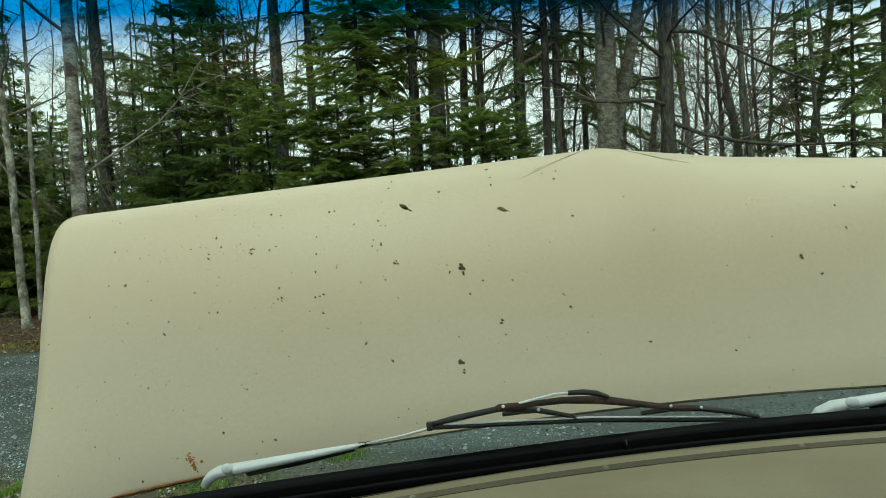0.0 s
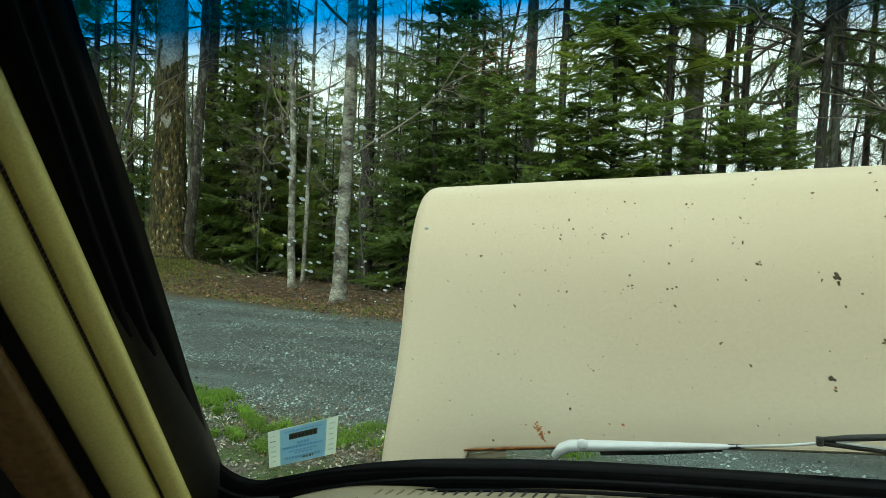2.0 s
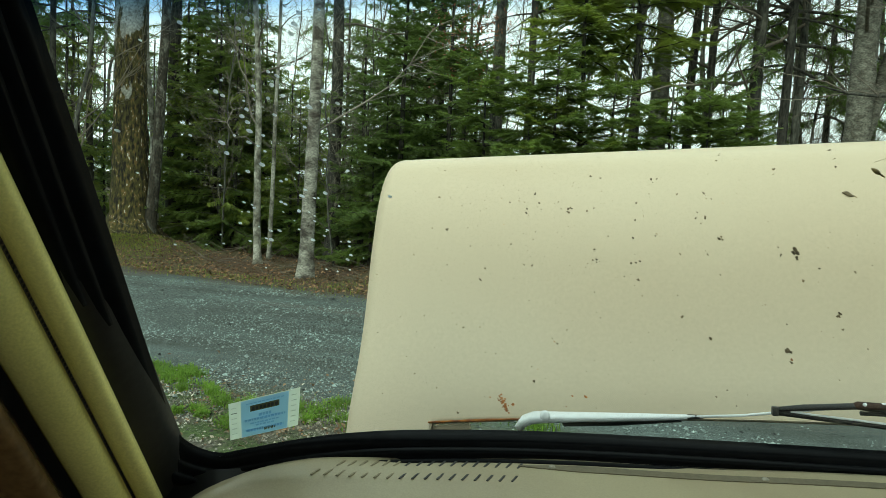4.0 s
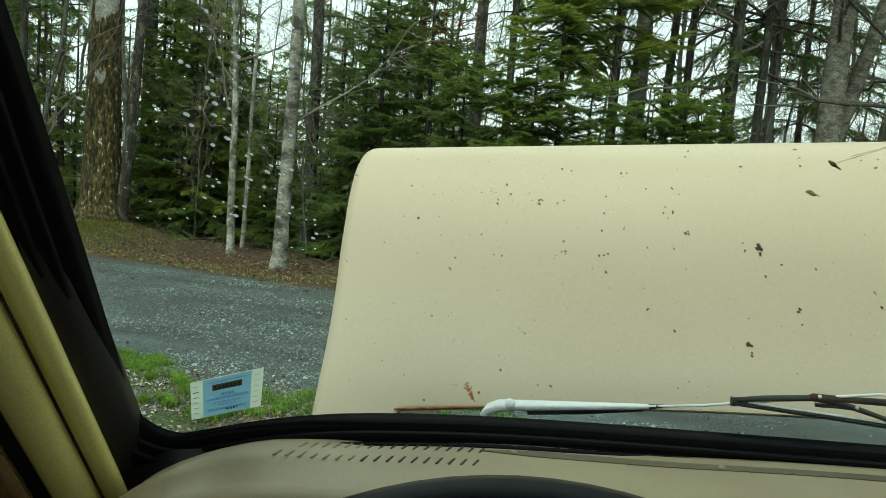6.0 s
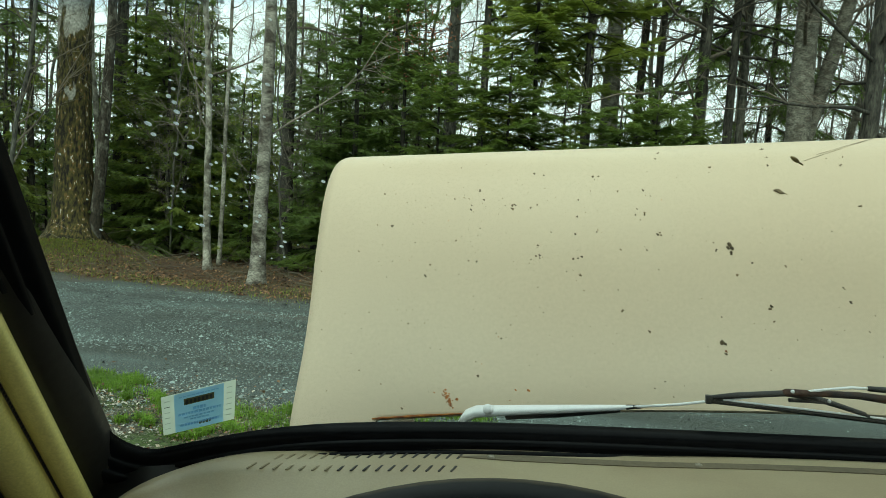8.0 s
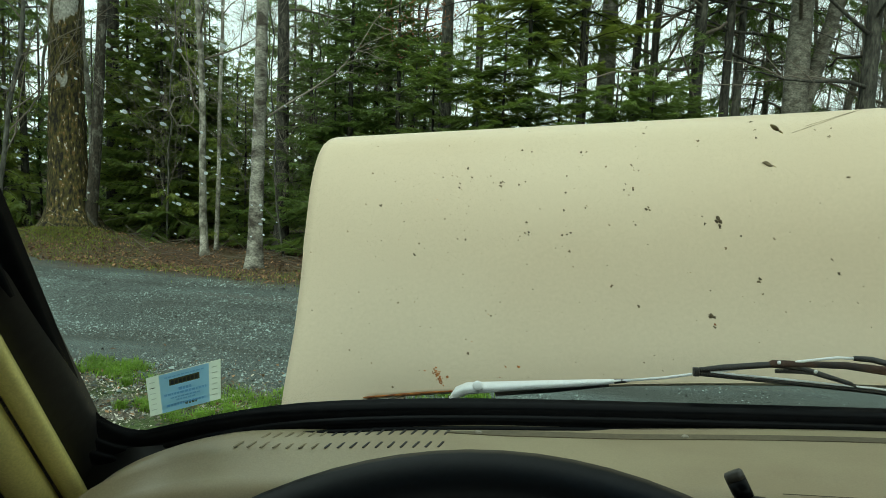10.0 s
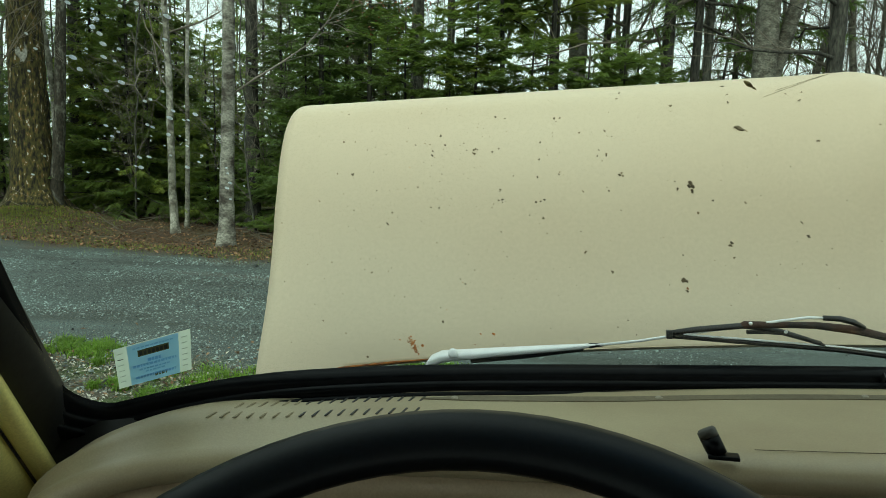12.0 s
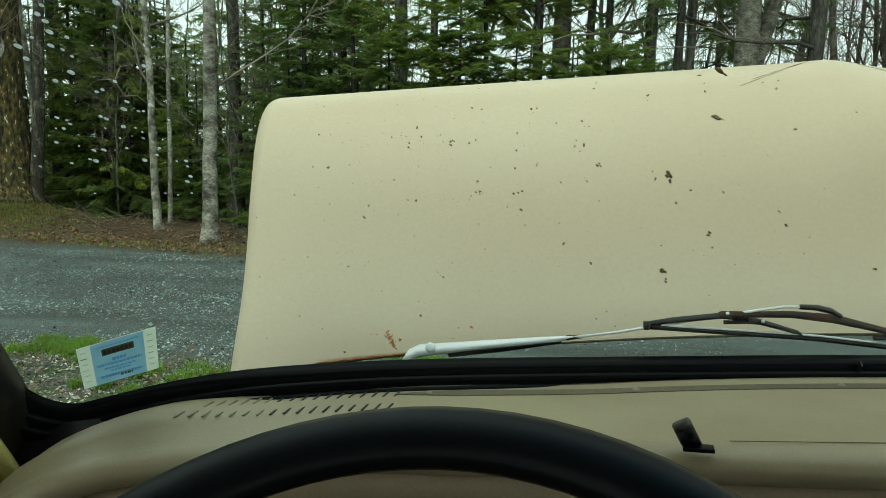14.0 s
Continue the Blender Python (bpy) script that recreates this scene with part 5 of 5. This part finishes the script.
FAINT = see_through(mat("faint_print", (0.46, 0.50, 0.45), 0.6, fine=300, vary=0.2, bump=0), 0.75, (0.66, 0.70, 0.65))
OLIVE = mat("sticker_olive", (0.16, 0.17, 0.09), 0.6, fine=300, vary=0.2, bump=0)
TL, TR, BR, BL = (-0.7214, 1.2605), (-0.664, 1.276), (-0.6813, 1.237), (-0.7378, 1.2223)
sticker = thing("inspection_sticker", "blue and white printed sticker inside the windscreen corner", "sticker", m=VAN)


def stuck(u0, v0, u1, v1, depth, thick=0.00025):
    """A thin printed patch, u across and v down the sticker."""
    s = Soup()
    n_u = max(2, int((u1 - u0) * 12))
    rings = []
    for i in range(n_u + 1):
        u = u0 + (u1 - u0) * i / n_u
        quad = []
        for v, d in ((v0, depth), (v1, depth), (v1, depth + thick), (v0, depth + thick)):
            x = (TL[0] * (1 - u) + TR[0] * u) * (1 - v) + (BL[0] * (1 - u) + BR[0] * u) * v
            z = (TL[1] * (1 - u) + TR[1] * u) * (1 - v) + (BL[1] * (1 - u) + BR[1] * u) * v
            quad.append(off_screen(x, z, -d)[0])
        rings.append(quad)
    s.loft(rings)
    return s


part("paper", stuck(0, 0, 1, 1, 0.0008), WHITE, sticker, smooth=False, fix=True)
part("blue_field", stuck(0.17, 0.01, 0.84, 0.99, 0.0012), BLUE, sticker, smooth=False, fix=True)
part("heading_plate", stuck(0.30, 0.16, 0.71, 0.31, 0.0016), OLIVE, sticker, smooth=False, fix=True)
for k in range(7):
    part("heading_bar", stuck(0.325 + k * 0.054, 0.19, 0.362 + k * 0.054, 0.28, 0.002), INK, sticker, smooth=False, fix=True)
r = random.Random(5)
for v, u0, u1, m_, h in ((0.08, 0.24, 0.78, INK2, 0.025), (0.40, 0.42, 0.60, INK2, 0.07), (0.51, 0.22, 0.80, INK2, 0.05), (0.62, 0.30, 0.72, INK2, 0.03), (0.69, 0.38, 0.64, INK2, 0.03), (0.79, 0.24, 0.78, INK2, 0.06), (0.82, 0.50, 0.66, OLIVE, 0.06)):
    u = u0
    while u < u1:
        w = r.uniform(0.02, 0.05)
        part("print_bar", stuck(u, v, min(u1, u + w), v + h, 0.0018), m_, sticker, smooth=False, fix=True)
        u += w + 0.014
for k in range(6):
    for u0 in (0.035, 0.88):
        part("edge_bar", stuck(u0, 0.12 + 0.14 * k, u0 + 0.075, 0.132 + 0.14 * k, 0.0016), INK if k == 1 and u0 < 0.1 else FAINT, sticker, smooth=False, fix=True)

# raindrops on the glass, whitened: the bright sky in them is put into the colour
WATER = bpy.data.materials.new("raindrop")
WATER.use_nodes = True
wb = WATER.node_tree.nodes["Principled BSDF"]
wb.inputs["Base Color"].default_value = (0.9, 0.95, 1, 1)
wb.inputs["Roughness"].default_value, wb.inputs["IOR"].default_value, wb.inputs["Transmission Weight"].default_value = 0.35, 1.33, 0.3
see_through(WATER, 0.6, (0.95, 0.98, 1.0))
drops = Soup()
r = random.Random(8)
for k in range(150):
    if k < 118:
        f = r.random() ** 1.6
        x, z = r.gauss(-0.575 - 0.05 * f, 0.024), 1.535 - 0.145 * f + r.gauss(0, 0.006)
        size = min(0.0014, 0.0010 * math.exp(r.gauss(0, 0.3)))
    elif k < 134:
        x, z = r.gauss(-0.598, 0.010), r.uniform(1.365, 1.42)
        size = 0.0009 * math.exp(r.gauss(0, 0.25))
    else:
        x, z = r.uniform(-0.70, -0.61), r.uniform(1.37, 1.50)
        size = 0.0007 * math.exp(r.gauss(0, 0.25))
    if abs(x) > edge_x(z) - 0.02 or (x > -0.58 and z < 1.42):
        continue
    p, n = off_screen(x, z, 0.0002)
    a = n.orthogonal().normalized()
    b = n.cross(a)
    rows, wide_ = [], r.uniform(1.0, 1.7)
    for q, hgt in ((1.0, 0.0), (0.9, 0.28), (0.6, 0.5), (0.2, 0.6)):
        rows.append([p + (a * math.cos(t) * wide_ + b * math.sin(t) * 0.9) * size * q + n * size * hgt for t in (2 * math.pi * i / 8 for i in range(8))])
    drops.loft(rows)
drop_thing = tagged(part("raindrops", drops, WATER), "scattered raindrops on the windscreen", "raindrop", kind="stuff")
drop_thing.matrix_world = VAN

# ---- on the dashboard ----
post = thing("dashboard_clip", "small black post with grey cap on the dashboard", "clip", m=VAN)
s = Soup()
s.box((-0.266, -0.287, 1.190), (0.021, 0.012, 0.003), Matrix.Rotation(radians(-8), 3, "Z"))
part("base", s, RUBBER, post, bevel=0.001)
s = Soup()
s.tube([Vector((-0.2685, -0.286, 1.190)), Vector((-0.2715, -0.284, 1.195)), Vector((-0.2745, -0.282, 1.2015))], [0.006, 0.0068, 0.0068], 18)
part("post", s, RUBBER, post, fix=True)
CAP = mat("grey_cap", (0.045, 0.042, 0.034), 0.5, fine=250, coarse=60, vary=0.3)
s = Soup()
s.tube([Vector((-0.2745, -0.282, 1.2015)), Vector((-0.2765, -0.281, 1.206)), Vector((-0.2772, -0.2806, 1.2075))], [0.0069, 0.0068, 0.0055], 18)
part("cap", s, CAP, post, fix=True)
s = Soup()
s.tube([Vector((-0.24, -0.266, 1.1889)), Vector((-0.20, -0.264, 1.1888)), Vector((-0.112, -0.259, 1.1885)), Vector((-0.104, -0.263, 1.1885)), Vector((-0.092, -0.292, 1.1885))], [0.00035] * 5, 5)
part("seam", s, GROOVE, dash, "dark seam in the dashboard top")

# ---- ground cover ----


def scatter(name, label, category, material, count, place, make, seed):
    r = random.Random(seed)
    s = Soup()
    for _ in range(count):
        q = place(r)
        if q is not None:
            make(s, r, Vector((q[0], q[1], ground_height(q[0], q[1]))))
    return tagged(part(name, s, material, smooth=False), label, category, kind="stuff")


def stone(s, r, p):
    k = 0.0050 * math.exp(abs(r.gauss(0, 0.5)))
    v = [p + Vector((x * k * r.uniform(0.6, 1.2), y * k * r.uniform(0.6, 1.2), z * k * r.uniform(0.6, 1.2))) for x, y, z in ((1, 0, 0.3), (0, 1, 0.3), (-1, 0, 0.3), (0, -1, 0.3), (0.2, 0.1, 1))]
    s.add(v, [(0, 1, 4), (1, 2, 4), (2, 3, 4), (3, 0, 4)])


def on_drive(r):
    # thinner where wheels have run
    y = 3.2 + 5.2 * r.random() ** 1.1
    x = r.uniform(-10.5, 4.5)
    if y + 0.16 * x > 7.7 + r.gauss(0, 0.25) or (x > -1.8 and r.random() < 0.6) or noise.noise((x * 0.3, y * 1.6, 5)) > r.uniform(0.05, 0.5):
        return None
    return x, y


scatter("gravel", "loose blue-grey gravel on the drive", "gravel", STONE, 115000, on_drive, stone, 41)


def blade(s, r, p):
    a = r.uniform(0, 6.283)
    h, w = r.uniform(0.015, 0.075), 0.003
    d, side = Vector((math.cos(a), math.sin(a), 0)), Vector((-math.sin(a), math.cos(a), 0))
    m = p + d * h * 0.18 + Vector((0, 0, h * 0.65))
    s.add([p - side * w, p + side * w, m + side * w * 0.8, m - side * w * 0.8, p + d * h * r.uniform(0.3, 1.3) + Vector((0, 0, h * r.uniform(0.5, 1)))], [(0, 1, 2, 3), (3, 2, 4)])


TUFTS = [(-4.10, 4.0, 0.34), (-4.12, 4.02, 0.30), (-4.0, 3.95, 0.28), (-3.55, 3.75, 0.16), (-3.2, 3.6, 0.16), (-2.6, 3.75, 0.34), (-2.3, 3.85, 0.34), (-3.3, 3.3, 0.12), (-2.0, 3.5, 0.34), (-2.7, 3.45, 0.22), (-1.3, 4.1, 0.35), (-5.2, 4.0, 0.3), (-2.9, 3.2, 0.14)]


def on_tuft(r):
    x, y, w = TUFTS[r.randrange(13)]
    k = r.randrange(7)
    x, y = x + w * 0.8 * math.sin(k * 2.4 + x * 9), y + w * 0.5 * math.cos(k * 1.7 + x * 7)
    return r.gauss(x, w * 0.17), r.gauss(y, w * 0.15)


scatter("grass", "bright green spring grass tufts on the verge", "grass", GRASS, 10500, on_tuft, blade, 42)


def leaf_bit(s, r, p, size=1.0):
    k = r.uniform(0.01, 0.036) * size
    n = Vector((r.gauss(0, 0.5), r.gauss(0, 0.5), 1)).normalized()
    a = n.orthogonal().normalized()
    a.rotate(Matrix.Rotation(r.uniform(0, 6.28), 3, n))
    b = n.cross(a) * 0.6
    c = p + Vector((0, 0, r.uniform(0.004, 0.03)))
    s.add([c - a * k, c - b * k + n * k * 0.2, c + a * k, c + b * k + n * k * 0.2], [(0, 1, 2, 3)])


def on_floor(r):
    x = r.uniform(-16, 8)
    far = 7.6 + abs(r.gauss(0, 2.6))
    return x, far - 0.16 * x


scatter("fallen_leaves", "brown fallen leaves on the forest floor", "leaves", LITTER, 21000, on_floor, leaf_bit, 43)
scatter("verge_chips", "pale dry leaf scraps and chips on the verge", "chips", CHIP, 9500, lambda r: (r.uniform(-5.5, -1.5), r.gauss(3.25, 0.42)), lambda s, r, p: leaf_bit(s, r, p, r.uniform(0.18, 0.6)), 44)
scatter("verge_leaves", "brown leaf scraps on the verge", "leaves", LITTER, 1800, lambda r: (r.uniform(-5.8, -1.5), r.gauss(3.45, 0.4)), lambda s, r, p: leaf_bit(s, r, p, r.uniform(0.3, 0.8)), 47)
MOSS = see_through(mat("moss_grass", (0.15, 0.19, 0.03), 0.8, fine=4, coarse=0.8, vary=0.3, bump=0, island=0.4), 0.3, (0.38, 0.45, 0.06))


def on_moss(r):
    if r.random() < 0.72:
        return r.gauss(-10.5, 0.7), r.gauss(10.9, 0.5)
    x = r.uniform(-12, -3)
    return x, 8.05 - 0.16 * x + r.gauss(0, 0.3)


scatter("mossy_grass", "yellow-green mossy grass at the wood's edge", "grass", MOSS, 9000, on_moss, blade, 45)


def stick(s, r, p):
    a = r.uniform(0, 6.283)
    d = Vector((math.cos(a), math.sin(a), r.uniform(-0.05, 0.5)))
    ln = r.uniform(0.3, 1.1)
    s.tube(wander(r, p + Vector((0, 0, 0.03)), d, ln, 4, 0.15), [0.006, 0.005, 0.004, 0.003, 0.002], 4, False)


def in_wood(r):
    x = r.uniform(-16, 9)
    return x, 8.6 - 0.16 * x + abs(r.gauss(0, 3.5))


scatter("brushwood", "thin dry sticks and stems on the forest floor", "brushwood", TWIG, 900, in_wood, stick, 46)
